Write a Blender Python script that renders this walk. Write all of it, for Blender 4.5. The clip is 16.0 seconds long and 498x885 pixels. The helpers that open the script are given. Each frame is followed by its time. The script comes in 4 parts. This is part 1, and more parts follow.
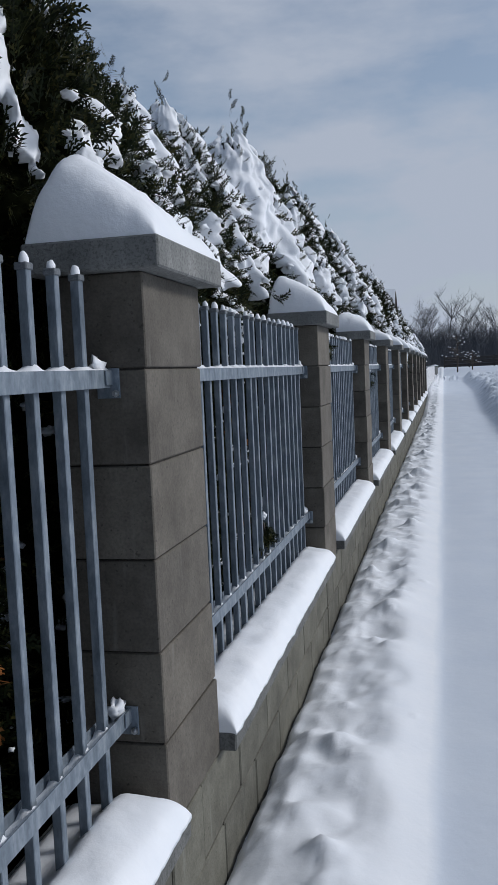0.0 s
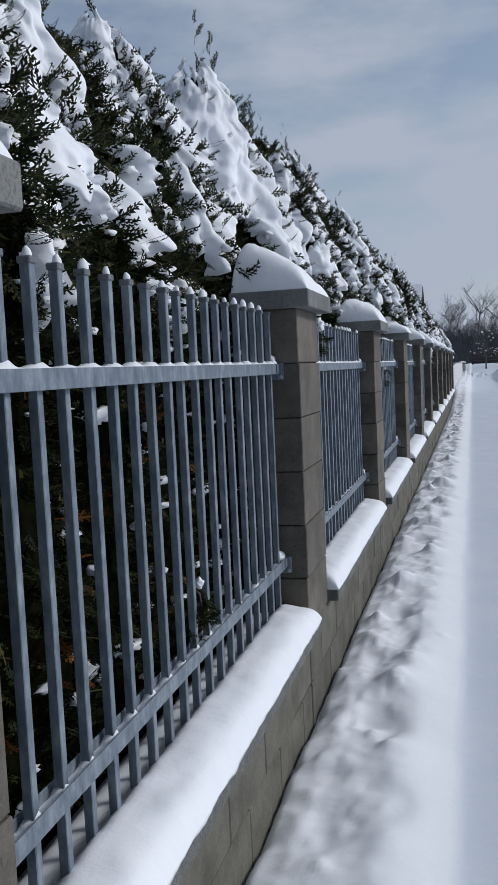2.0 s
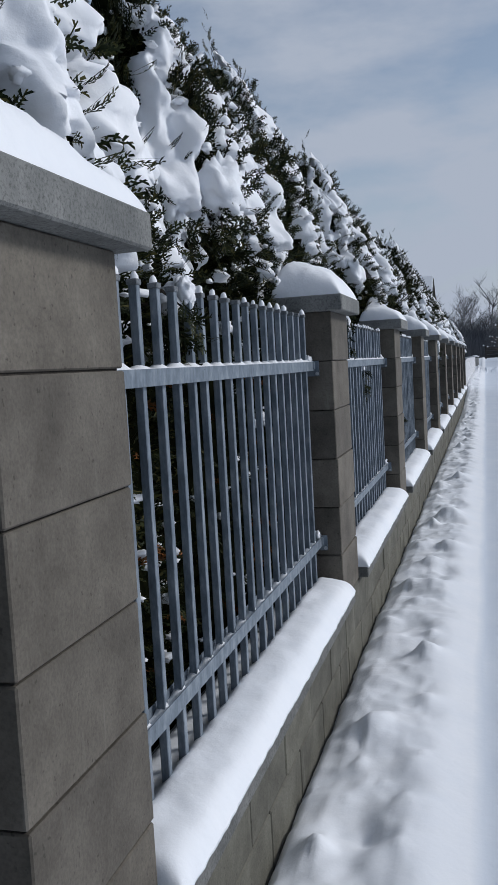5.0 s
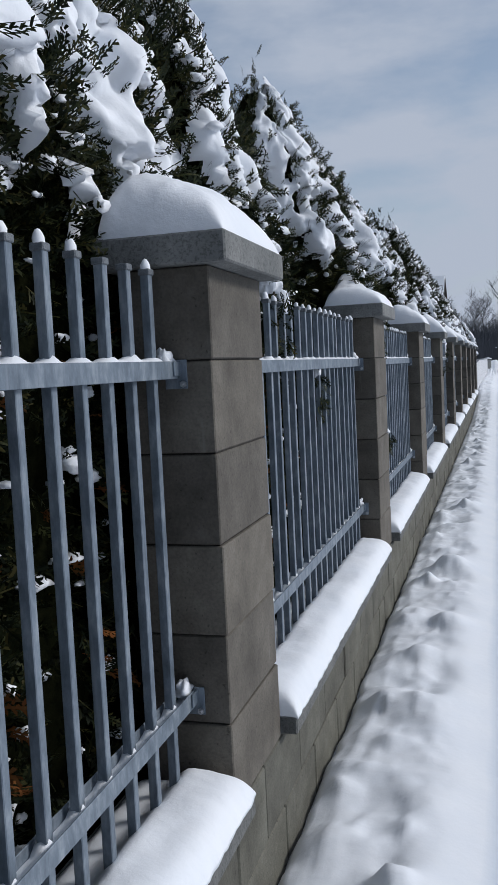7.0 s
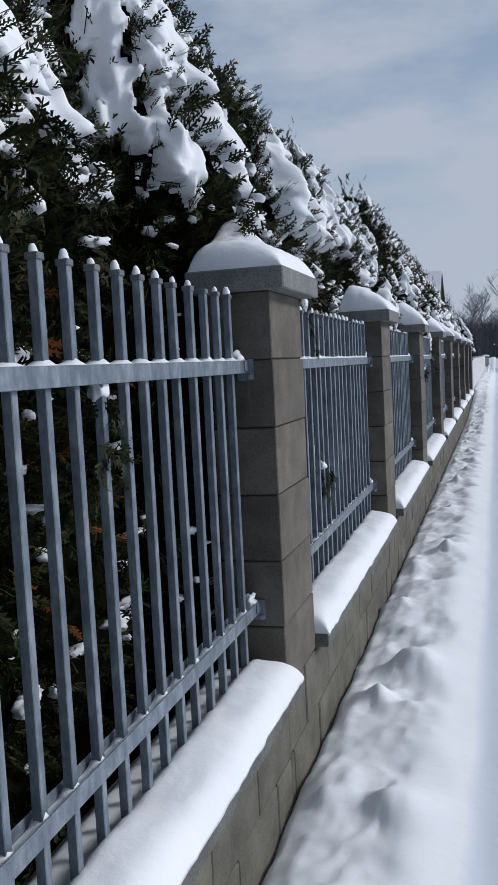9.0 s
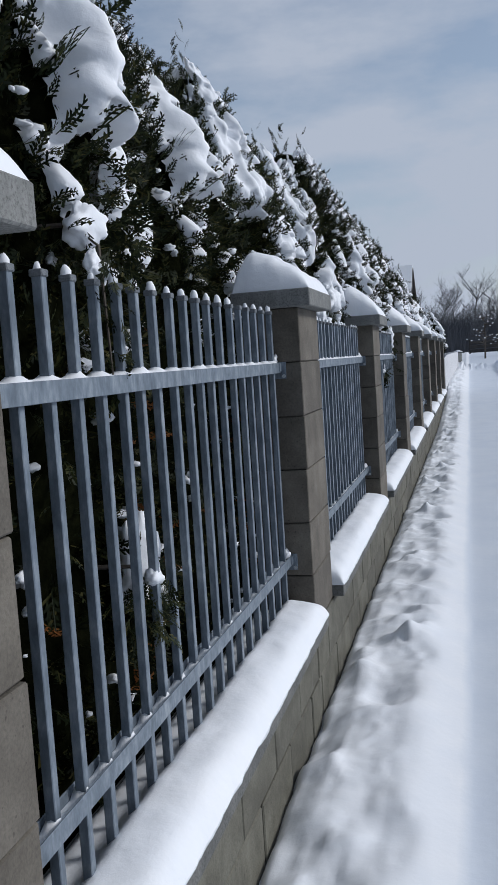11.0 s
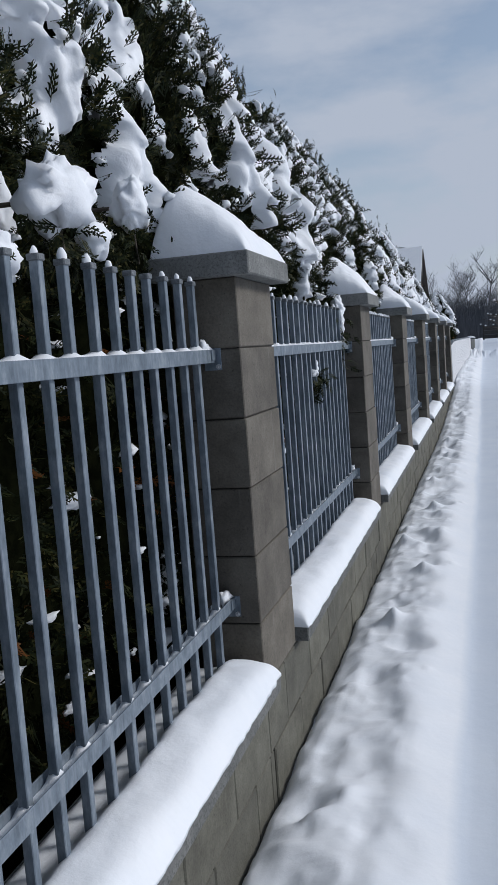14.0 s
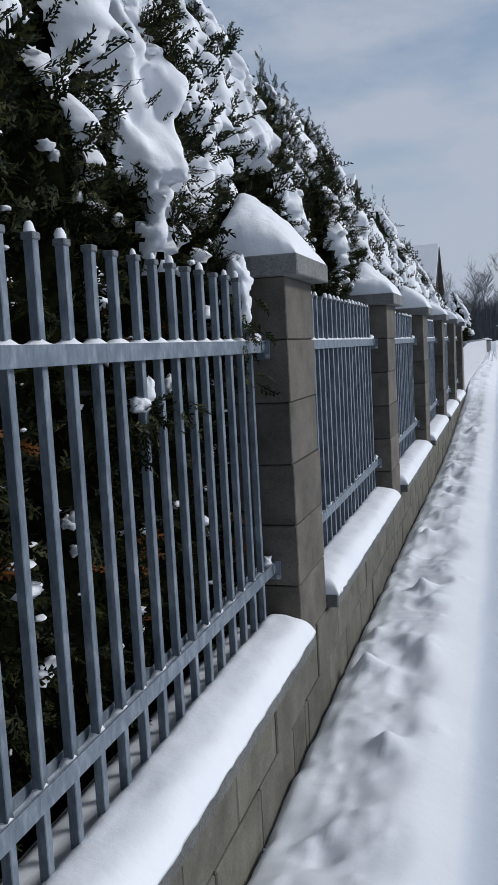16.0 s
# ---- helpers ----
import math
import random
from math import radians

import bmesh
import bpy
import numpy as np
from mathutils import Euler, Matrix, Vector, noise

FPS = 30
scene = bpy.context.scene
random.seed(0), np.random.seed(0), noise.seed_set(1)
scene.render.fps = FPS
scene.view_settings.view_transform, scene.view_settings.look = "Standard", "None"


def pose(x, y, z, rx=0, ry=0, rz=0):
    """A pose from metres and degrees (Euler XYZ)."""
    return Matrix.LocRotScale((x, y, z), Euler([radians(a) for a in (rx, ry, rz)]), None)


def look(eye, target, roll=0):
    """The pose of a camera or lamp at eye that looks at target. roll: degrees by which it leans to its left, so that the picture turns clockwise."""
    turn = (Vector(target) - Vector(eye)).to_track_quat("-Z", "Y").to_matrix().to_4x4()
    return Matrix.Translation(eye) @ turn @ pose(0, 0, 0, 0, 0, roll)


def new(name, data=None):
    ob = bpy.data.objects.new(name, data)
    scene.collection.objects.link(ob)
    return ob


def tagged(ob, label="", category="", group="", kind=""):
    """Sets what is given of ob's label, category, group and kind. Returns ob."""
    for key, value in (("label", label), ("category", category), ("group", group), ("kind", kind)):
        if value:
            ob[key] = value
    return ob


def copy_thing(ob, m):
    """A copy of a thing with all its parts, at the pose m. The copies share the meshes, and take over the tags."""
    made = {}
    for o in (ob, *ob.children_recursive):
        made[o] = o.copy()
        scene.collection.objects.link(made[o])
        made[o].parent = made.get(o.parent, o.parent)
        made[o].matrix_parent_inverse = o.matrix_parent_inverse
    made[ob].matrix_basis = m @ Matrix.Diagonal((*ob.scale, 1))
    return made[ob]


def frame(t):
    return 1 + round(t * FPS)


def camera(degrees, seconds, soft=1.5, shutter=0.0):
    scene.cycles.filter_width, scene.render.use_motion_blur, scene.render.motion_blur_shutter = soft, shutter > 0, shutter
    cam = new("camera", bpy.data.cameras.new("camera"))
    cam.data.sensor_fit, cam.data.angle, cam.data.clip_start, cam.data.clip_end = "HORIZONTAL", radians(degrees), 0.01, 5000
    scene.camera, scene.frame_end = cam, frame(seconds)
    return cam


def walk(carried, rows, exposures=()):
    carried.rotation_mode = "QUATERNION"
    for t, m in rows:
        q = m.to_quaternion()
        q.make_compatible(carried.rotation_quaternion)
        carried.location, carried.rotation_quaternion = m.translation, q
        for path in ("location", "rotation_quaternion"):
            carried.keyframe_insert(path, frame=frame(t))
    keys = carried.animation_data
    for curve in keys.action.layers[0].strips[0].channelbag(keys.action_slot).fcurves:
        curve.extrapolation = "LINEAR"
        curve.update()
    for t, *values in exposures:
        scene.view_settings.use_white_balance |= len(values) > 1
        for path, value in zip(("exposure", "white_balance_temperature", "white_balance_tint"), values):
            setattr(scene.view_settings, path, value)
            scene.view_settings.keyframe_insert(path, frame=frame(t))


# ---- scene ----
# ---------------------------------------------------------------- camera
cam = camera(32.35, 16.0)
ROWS = [
    (0.0, 0.596, -1.677, 1.283, 12.78, -4.66, 2.52),
    (0.5, 0.620, -1.328, 1.294, 14.26, -4.79, 3.30),
    (1.0, 0.608, -1.024, 1.289, 14.39, -4.97, 2.92),
    (1.5, 0.602, -0.797, 1.301, 14.53, -5.16, 2.40),
    (2.0, 0.612, -0.583, 1.281, 14.56, -4.78, 2.64),
    (2.5, 0.645, -0.335, 1.272, 15.40, -4.71, 2.82),
    (3.0, 0.610, 0.008, 1.282, 15.46, -4.71, 3.17),
    (3.5, 0.614, 0.360, 1.272, 15.43, -4.77, 3.78),
    (4.0, 0.619, 0.730, 1.278, 15.51, -4.76, 3.49),
    (4.5, 0.577, 1.136, 1.287, 15.61, -4.78, 3.37),
    (5.0, 0.595, 1.551, 1.292, 15.37, -4.99, 3.22),
    (7.5, 0.577, 3.714, 1.276, 16.22, -4.90, 2.72),
    (8.0, 0.601, 4.162, 1.282, 16.11, -4.99, 2.67),
    (10.5, 0.634, 6.429, 1.285, 15.38, -5.11, 3.80),
    (11.0, 0.599, 6.892, 1.308, 14.37, -5.29, 3.72),
    (11.5, 0.605, 7.442, 1.297, 14.30, -5.22, 4.00),
    (12.0, 0.588, 7.972, 1.280, 14.59, -5.14, 3.94),
    (12.5, 0.582, 8.537, 1.283, 14.13, -5.36, 3.63),
    (13.0, 0.550, 9.134, 1.289, 14.44, -5.91, 3.21),
    (13.5, 0.587, 9.623, 1.284, 14.92, -5.64, 3.88),
    (14.0, 0.661, 10.167, 1.286, 15.28, -6.00, 4.30),
    (14.5, 0.668, 10.731, 1.288, 16.48, -6.18, 3.50),
    (15.0, 0.708, 11.275, 1.292, 16.83, -6.34, 3.04),
    (15.5, 0.648, 11.816, 1.296, 16.60, -6.58, 2.39),
    (16.0, 0.648, 12.344, 1.273, 16.28, -6.12, 3.06),
]
walk(cam, [(t, pose(x, y, z, 90 + pitch, roll, yaw)) for t, x, y, z, yaw, pitch, roll in ROWS],
     [(0.0, -0.10), (4.5, -0.12), (7.5, 0.0), (14.5, 0.0), (16.0, -0.03)])

# ---------------------------------------------------------------- world and sun
SUN_AZ, SUN_EL = 72.0, 32.0          # degrees from +y towards +x, and above the horizon
world = bpy.data.worlds.new("winter_sky")
scene.world = world
world.use_nodes = True
wn, wl = world.node_tree.nodes, world.node_tree.links
wn.clear()
w_out, w_bg = wn.new("ShaderNodeOutputWorld"), wn.new("ShaderNodeBackground")
w_sky = wn.new("ShaderNodeTexSky")
w_sky.sky_type, w_sky.sun_disc = "NISHITA", False
w_sky.sun_elevation, w_sky.sun_rotation = radians(SUN_EL), radians(SUN_AZ)
w_co, w_map = wn.new("ShaderNodeTexCoord"), wn.new("ShaderNodeMapping")
w_map.inputs["Scale"].default_value = (2.2, 2.2, 6.0)
w_noise = wn.new("ShaderNodeTexNoise")
w_noise.inputs["Scale"].default_value, w_noise.inputs["Detail"].default_value = 1.9, 6
w_noise.inputs["Roughness"].default_value = 0.55
w_ramp = wn.new("ShaderNodeValToRGB")
w_ramp.color_ramp.elements[0].position, w_ramp.color_ramp.elements[0].color = 0.38, (0.30, 0.30, 0.30, 1)
w_ramp.color_ramp.elements[1].position, w_ramp.color_ramp.elements[1].color = 0.60, (0.97, 0.97, 0.97, 1)
w_mix = wn.new("ShaderNodeMix")
w_mix.data_type = "RGBA"
w_dot = wn.new("ShaderNodeVectorMath")      # the cloud veil is brighter on the sun's side
w_dot.operation = "DOT_PRODUCT"
w_dot.inputs[1].default_value = (math.sin(radians(30)), math.cos(radians(30)), 0.0)
w_veil = wn.new("ShaderNodeValToRGB")
w_veil.color_ramp.elements[0].position, w_veil.color_ramp.elements[0].color = 0.0, (0.065, 0.082, 0.115, 1)
w_veil.color_ramp.elements[1].position, w_veil.color_ramp.elements[1].color = 0.85, (0.402, 0.454, 0.552, 1)
w_mid = w_veil.color_ramp.elements.new(0.63)
w_mid.color = (0.305, 0.357, 0.44, 1)
w_half = wn.new("ShaderNodeMath")
w_half.operation = "MULTIPLY_ADD"
w_half.inputs[1].default_value, w_half.inputs[2].default_value = 0.5, 0.5
w_ten = wn.new("ShaderNodeVectorMath")
w_ten.operation = "SCALE"
w_ten.inputs["Scale"].default_value = 10.0
wl.new(w_co.outputs["Generated"], w_dot.inputs[0])
wl.new(w_dot.outputs["Value"], w_half.inputs[0])
wl.new(w_half.outputs[0], w_veil.inputs["Fac"])
wl.new(w_veil.outputs["Color"], w_ten.inputs[0])
wl.new(w_ten.outputs["Vector"], w_mix.inputs["B"])
wl.new(w_co.outputs["Generated"], w_map.inputs["Vector"])
wl.new(w_map.outputs["Vector"], w_noise.inputs["Vector"])
wl.new(w_noise.outputs["Fac"], w_ramp.inputs["Fac"])
w_sep, w_low, w_sum = wn.new("ShaderNodeSeparateXYZ"), wn.new("ShaderNodeMapRange"), wn.new("ShaderNodeMath")
w_low.inputs["From Min"].default_value, w_low.inputs["From Max"].default_value = 0.02, 0.28
w_low.inputs["To Min"].default_value, w_low.inputs["To Max"].default_value = 0.6, 0.0
w_sum.use_clamp = True
wl.new(w_co.outputs["Generated"], w_sep.inputs["Vector"])
wl.new(w_sep.outputs["Z"], w_low.inputs["Value"])
wl.new(w_ramp.outputs["Color"], w_sum.inputs[0])
wl.new(w_low.outputs["Result"], w_sum.inputs[1])
wl.new(w_sum.outputs[0], w_mix.inputs["Factor"])
wl.new(w_sky.outputs["Color"], w_mix.inputs["A"])
wl.new(w_mix.outputs["Result"], w_bg.inputs["Color"])
w_bg.inputs["Strength"].default_value = 0.108
wl.new(w_bg.outputs["Background"], w_out.inputs["Surface"])

sun = new("sun", bpy.data.lights.new("sun", "SUN"))
sun.data.energy, sun.data.angle, sun.data.color = 1.95, radians(14), (0.985, 0.988, 1.0)
_d = Vector((math.sin(radians(SUN_AZ)) * math.cos(radians(SUN_EL)),
             math.cos(radians(SUN_AZ)) * math.cos(radians(SUN_EL)), math.sin(radians(SUN_EL))))
sun.matrix_world = look(_d * 40, (0, 0, 0))
scene.view_settings.exposure = 0.0


# ---------------------------------------------------------------- materials
def material(name, base, rough=0.7, metal=0.0):
    m = bpy.data.materials.new(name)
    m.use_nodes = True
    b = m.node_tree.nodes["Principled BSDF"]
    b.inputs["Base Color"].default_value = (*base, 1)
    b.inputs["Roughness"].default_value, b.inputs["Metallic"].default_value = rough, metal
    return m


def node(m, kind, **values):
    n = m.node_tree.nodes.new(kind)
    for key, value in values.items():
        n.inputs[key].default_value = value
    return n


def link(m, a, b):
    m.node_tree.links.new(a, b)


def noise_on(m, scale, detail=5, rough=0.6, stretch=None, shift=False):
    """Noise in object space (metres); shift: moved from object to object by Object Info's Random."""
    co = node(m, "ShaderNodeTexCoord")
    out = co.outputs["Object"]
    if shift:
        info = node(m, "ShaderNodeObjectInfo")
        mul = node(m, "ShaderNodeVectorMath")
        mul.operation = "MULTIPLY_ADD"
        mul.inputs[1].default_value = (37, 53, 71)
        link(m, info.outputs["Random"], mul.inputs[0])
        link(m, out, mul.inputs[2])
        out = mul.outputs[0]
    if stretch:
        mp = node(m, "ShaderNodeMapping", Scale=stretch)
        link(m, out, mp.inputs["Vector"])
        out = mp.outputs["Vector"]
    n = node(m, "ShaderNodeTexNoise", Scale=scale, Detail=detail, Roughness=rough)
    link(m, out, n.inputs["Vector"])
    return n.outputs["Fac"]


def ramp(m, fac, stops):
    r = node(m, "ShaderNodeValToRGB")
    e = r.color_ramp.elements
    while len(e) < len(stops):
        e.new(0.5)
    for el, (p, c) in zip(e, stops):
        el.position, el.color = p, (*c, 1)
    link(m, fac, r.inputs["Fac"])
    return r.outputs["Color"]


def mixed(m, a, b, fac, how="MIX"):
    x = node(m, "ShaderNodeMix")
    x.data_type, x.blend_type = "RGBA", how
    for s, key in ((a, "A"), (b, "B")):
        if isinstance(s, tuple):
            x.inputs[6 if key == "A" else 7].default_value = (*s, 1)
        else:
            link(m, s, x.inputs[6 if key == "A" else 7])
    if isinstance(fac, float):
        x.inputs[0].default_value = fac
    else:
        link(m, fac, x.inputs[0])
    return x.outputs[2]


def bump(m, height, strength, distance):
    b = node(m, "ShaderNodeBump", Strength=strength, Distance=distance)
    link(m, height, b.inputs["Height"])
    link(m, b.outputs["Normal"], m.node_tree.nodes["Principled BSDF"].inputs["Normal"])


def paint(m, colour):
    link(m, colour, m.node_tree.nodes["Principled BSDF"].inputs["Base Color"])


def random_tint(m, colour, lo, hi):
    """Multiplies a colour by a grey that differs from object to object."""
    info = node(m, "ShaderNodeObjectInfo")
    g = ramp(m, info.outputs["Random"], [(0, (lo, lo, lo)), (1, (hi, hi, hi * 0.98))])
    return mixed(m, colour, g, 1.0, "MULTIPLY")


def make_block(name="concrete_block", tint=(1.0, 1.0, 1.0)):
    m = material(name, (0.22, 0.2, 0.17), 0.85)
    big = ramp(m, noise_on(m, 6, 6, 0.65, shift=True), [(0.27, (0.066, 0.057, 0.046)), (0.5, (0.118, 0.104, 0.086)), (0.74, (0.176, 0.158, 0.133))])
    fine = ramp(m, noise_on(m, 160, 3, shift=True), [(0.3, (0.78, 0.78, 0.78)), (0.6, (1.06, 1.06, 1.06))])
    pits = ramp(m, noise_on(m, 105, 2, 0.4, shift=True), [(0.25, (0.55, 0.54, 0.52)), (0.32, (1, 1, 1))])
    runs = ramp(m, noise_on(m, 10, 4, 0.6, (3.0, 3.0, 0.22), True), [(0.64, (0, 0, 0)), (0.78, (0.4, 0.4, 0.4))])
    c = mixed(m, mixed(m, big, fine, 1.0, "MULTIPLY"), pits, 1.0, "MULTIPLY")
    c = mixed(m, c, (0.26, 0.25, 0.225), runs)
    paint(m, mixed(m, random_tint(m, c, 0.84, 1.14), tint, 1.0, "MULTIPLY"))
    bump(m, noise_on(m, 120, 4), 0.35, 0.004)
    return m


def make_cast(name="cast_concrete", k=1.0):
    m = material(name, (0.3, 0.3, 0.29), 0.85)
    big = ramp(m, noise_on(m, 7, 5, shift=True), [(0.3, (0.135 * k, 0.14 * k, 0.137 * k)), (0.7, (0.25 * k, 0.252 * k, 0.242 * k))])
    pits = ramp(m, noise_on(m, 150, 5, 0.7, None, True), [(0.36, (0.55, 0.55, 0.54)), (0.52, (1.04, 1.04, 1.04))])
    runs = ramp(m, noise_on(m, 12, 3, 0.5, (3.0, 3.0, 0.3), True), [(0.5, (0.92, 0.92, 0.92)), (0.7, (1.1, 1.1, 1.1))])
    paint(m, mixed(m, mixed(m, big, pits, 1.0, "MULTIPLY"), runs, 1.0, "MULTIPLY"))
    bump(m, noise_on(m, 85, 4), 0.7, 0.004)
    return m


def make_steel():
    m = material("galvanised_steel", (0.3, 0.34, 0.4), 0.5, 0.35)
    spangle = ramp(m, noise_on(m, 34, 5, 0.68, (1, 1, 0.4), True), [(0.3, (0.105, 0.132, 0.162)), (0.5, (0.18, 0.218, 0.26)), (0.70, (0.32, 0.36, 0.40))])
    drip = ramp(m, noise_on(m, 22, 3, 0.5, (2.5, 2.5, 0.15), True), [(0.6, (0, 0, 0)), (0.72, (0.5, 0.5, 0.5))])
    paint(m, mixed(m, spangle, (0.30, 0.33, 0.37), drip))
    r = ramp(m, noise_on(m, 40, 3), [(0.3, (0.38, 0.38, 0.38)), (0.7, (0.62, 0.62, 0.62))])
    link(m, r, m.node_tree.nodes["Principled BSDF"].inputs["Roughness"])
    bump(m, noise_on(m, 90, 3), 0.15, 0.002)
    return m


def make_snow(name, bump_scale=38, strength=0.3):
    m = material(name, (0.86, 0.88, 0.92), 0.65)
    paint(m, ramp(m, noise_on(m, 4, 4), [(0.3, (0.83, 0.856, 0.90)), (0.7, (0.885, 0.898, 0.925))]))
    b = m.node_tree.nodes["Principled BSDF"]
    b.inputs["Specular IOR Level"].default_value = 0.25
    lumps, grain = noise_on(m, bump_scale, 4), noise_on(m, 420, 2)
    add = node(m, "ShaderNodeMath")
    add.operation = "MULTIPLY_ADD"
    add.inputs[1].default_value = 0.12
    link(m, grain, add.inputs[0])
    link(m, lumps, add.inputs[2])
    bump(m, add.outputs[0], strength, 0.01)
    return m


def make_leaf(name, stops):
    m = material(name, stops[0][1], 0.6)
    geo = node(m, "ShaderNodeNewGeometry")
    paint(m, random_tint(m, ramp(m, geo.outputs["Random Per Island"], stops), 0.8, 1.2))
    m.node_tree.nodes["Principled BSDF"].inputs["Specular IOR Level"].default_value = 0.12
    return m


def make_rough(name, a, b, scale, rough=0.8, stretch=None):
    m = material(name, a, rough)
    paint(m, ramp(m, noise_on(m, scale, 5, 0.6, stretch, True), [(0.3, a), (0.7, b)]))
    bump(m, noise_on(m, scale * 3, 4, 0.6, stretch), 0.4, 0.01)
    return m


BLOCK, CAST, STEEL = make_block(), make_cast(), make_steel()
WALL_BLOCK = make_block("weathered_wall_block", (0.97, 1.05, 1.02))
# coping slabs: the cast concrete with its tone scaled to 0.72
DARK_CAST = make_cast("dark_coping_concrete", 0.72)
MORTAR = make_rough("mortar", (0.022, 0.019, 0.016), (0.055, 0.048, 0.04), 60, 0.95)
SNOW = make_snow("settled_snow", 40, 0.22)
GROUND_SNOW = make_snow("ground_snow", 26, 0.16)
_co, _sep = node(GROUND_SNOW, "ShaderNodeTexCoord"), node(GROUND_SNOW, "ShaderNodeSeparateXYZ")
_wave, _edge = node(GROUND_SNOW, "ShaderNodeMath"), node(GROUND_SNOW, "ShaderNodeMapRange")
_wave.operation = "MULTIPLY_ADD"
_wave.inputs[1].default_value = 0.10
_edge.inputs["From Min"].default_value, _edge.inputs["From Max"].default_value = 0.562, 0.602
link(GROUND_SNOW, _co.outputs["Object"], _sep.inputs["Vector"])
link(GROUND_SNOW, noise_on(GROUND_SNOW, 1.1, 4), _wave.inputs[0])
link(GROUND_SNOW, _sep.outputs["X"], _wave.inputs[2])
link(GROUND_SNOW, _wave.outputs[0], _edge.inputs["Value"])
_loose = GROUND_SNOW.node_tree.nodes["Principled BSDF"].inputs["Base Color"].links[0].from_socket
_packed = ramp(GROUND_SNOW, noise_on(GROUND_SNOW, 2.2, 5), [(0.3, (0.66, 0.715, 0.80)), (0.7, (0.73, 0.775, 0.84))])
paint(GROUND_SNOW, mixed(GROUND_SNOW, _loose, _packed, _edge.outputs["Result"]))   # the lane is packed by wheels
LEAF = make_leaf("thuja_leaf", [(0.0, (0.008, 0.012, 0.005)), (0.5, (0.013, 0.019, 0.007)), (0.8, (0.036, 0.042, 0.014)), (1.0, (0.072, 0.062, 0.02))])
DEAD = make_leaf("dead_leaf", [(0.0, (0.16, 0.055, 0.018)), (0.6, (0.26, 0.10, 0.03)), (1.0, (0.12, 0.07, 0.03))])
# hedge core: shade inside the tree painted as a near-black base colour
CORE = make_rough("painted_inner_shade", (0.003, 0.004, 0.002), (0.010, 0.011, 0.005), 40, 0.95)
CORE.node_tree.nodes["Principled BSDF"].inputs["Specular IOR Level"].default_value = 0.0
BARK = make_rough("bark", (0.05, 0.04, 0.032), (0.11, 0.092, 0.075), 24, 0.9, (1, 1, 0.2))
# far woods: distance haze put into the bark colour, paler and bluer
HAZED_BARK = make_rough("haze_tinted_bark", (0.080, 0.085, 0.096), (0.145, 0.15, 0.165), 2, 0.95, (1, 1, 0.3))
DARK_CAP = make_rough("zinc_end_cap", (0.10, 0.115, 0.13), (0.17, 0.185, 0.2), 80, 0.6)
BOLT = material("bolt_steel", (0.55, 0.56, 0.58), 0.35, 0.9)
WHITE_BOARD = make_rough("pale_painted_board", (0.62, 0.63, 0.65), (0.75, 0.75, 0.76), 6, 0.6, (1, 1, 0.2))
BRICK_RED = make_rough("red_cladding", (0.10, 0.028, 0.024), (0.16, 0.045, 0.038), 3)
RENDER_WALL = make_rough("house_render", (0.42, 0.40, 0.36), (0.52, 0.5, 0.45), 2)
DARK_WOOD = make_rough("dark_wood", (0.03, 0.028, 0.03), (0.06, 0.055, 0.05), 4, 0.8, (1, 1, 0.2))
GLASS = material("window_glass", (0.05, 0.06, 0.07), 0.08)


# ---------------------------------------------------------------- mesh helpers
def mesh_of(bm, name, mat, smooth=False):
    me = bpy.data.meshes.new(name)
    bm.to_mesh(me)
    bm.free()
    me.materials.append(mat)
    if smooth:
        me.shade_smooth()
    return me


def raw_mesh(name, verts, faces, mat, smooth=False):
    me = bpy.data.meshes.new(name)
    me.from_pydata(verts, [], faces)
    me.materials.append(mat)
    if smooth:
        me.shade_smooth()
    me.update()
    return me


def child(name, me, parent, label="", at=(0, 0, 0)):
    ob = new(name, me)
    ob.parent = parent
    ob.location = at
    if label:
        tagged(ob, label)
    return ob


def part(name, bm, mat, parent, label="", smooth=False):
    return child(name, mesh_of(bm, name, mat, smooth), parent, label)


def box(bm, x0, x1, y0, y1, z0, z1, cut=0.0):
    m = Matrix.Translation(((x0 + x1) / 2, (y0 + y1) / 2, (z0 + z1) / 2)) @ Matrix.Diagonal((x1 - x0, y1 - y0, z1 - z0, 1))
    r = bmesh.ops.create_cube(bm, size=1, matrix=m)
    if cut:
        edges = list({e for v in r["verts"] for e in v.link_edges})
        bmesh.ops.bevel(bm, geom=edges, offset=cut, segments=1, affect="EDGES")
    return bm


def tube(bm, pts, radii, sides=6):
    """A tapered tube through points."""
    rings = []
    for i, p in enumerate(pts):
        d = (pts[min(i + 1, len(pts) - 1)] - pts[max(i - 1, 0)]).normalized()
        a = d.orthogonal().normalized()
        b = d.cross(a)
        rings.append([bm.verts.new(p + (a * math.cos(k * math.tau / sides) + b * math.sin(k * math.tau / sides)) * radii[i]) for k in range(sides)])
    for r0, r1 in zip(rings, rings[1:]):
        for k in range(sides):
            bm.faces.new((r0[k], r0[(k + 1) % sides], r1[(k + 1) % sides], r1[k]))
    bm.faces.new(rings[-1])
    bm.faces.new(rings[0][::-1])


def smoothstep(a, b, x):
    t = np.clip((x - a) / (b - a), 0, 1)
    return t * t * (3 - 2 * t)


def fbm(x, y, z, scale, octaves=3):
    """Noise of arrays, about -1 to 1."""
    out = np.zeros(np.shape(x))
    flat = out.ravel()
    for i, (a, b, c) in enumerate(zip(np.ravel(x), np.ravel(y), np.ravel(z))):
        flat[i] = noise.fractal(Vector((a * scale, b * scale, c * scale)), 1.0, 2.0, octaves)
    return out


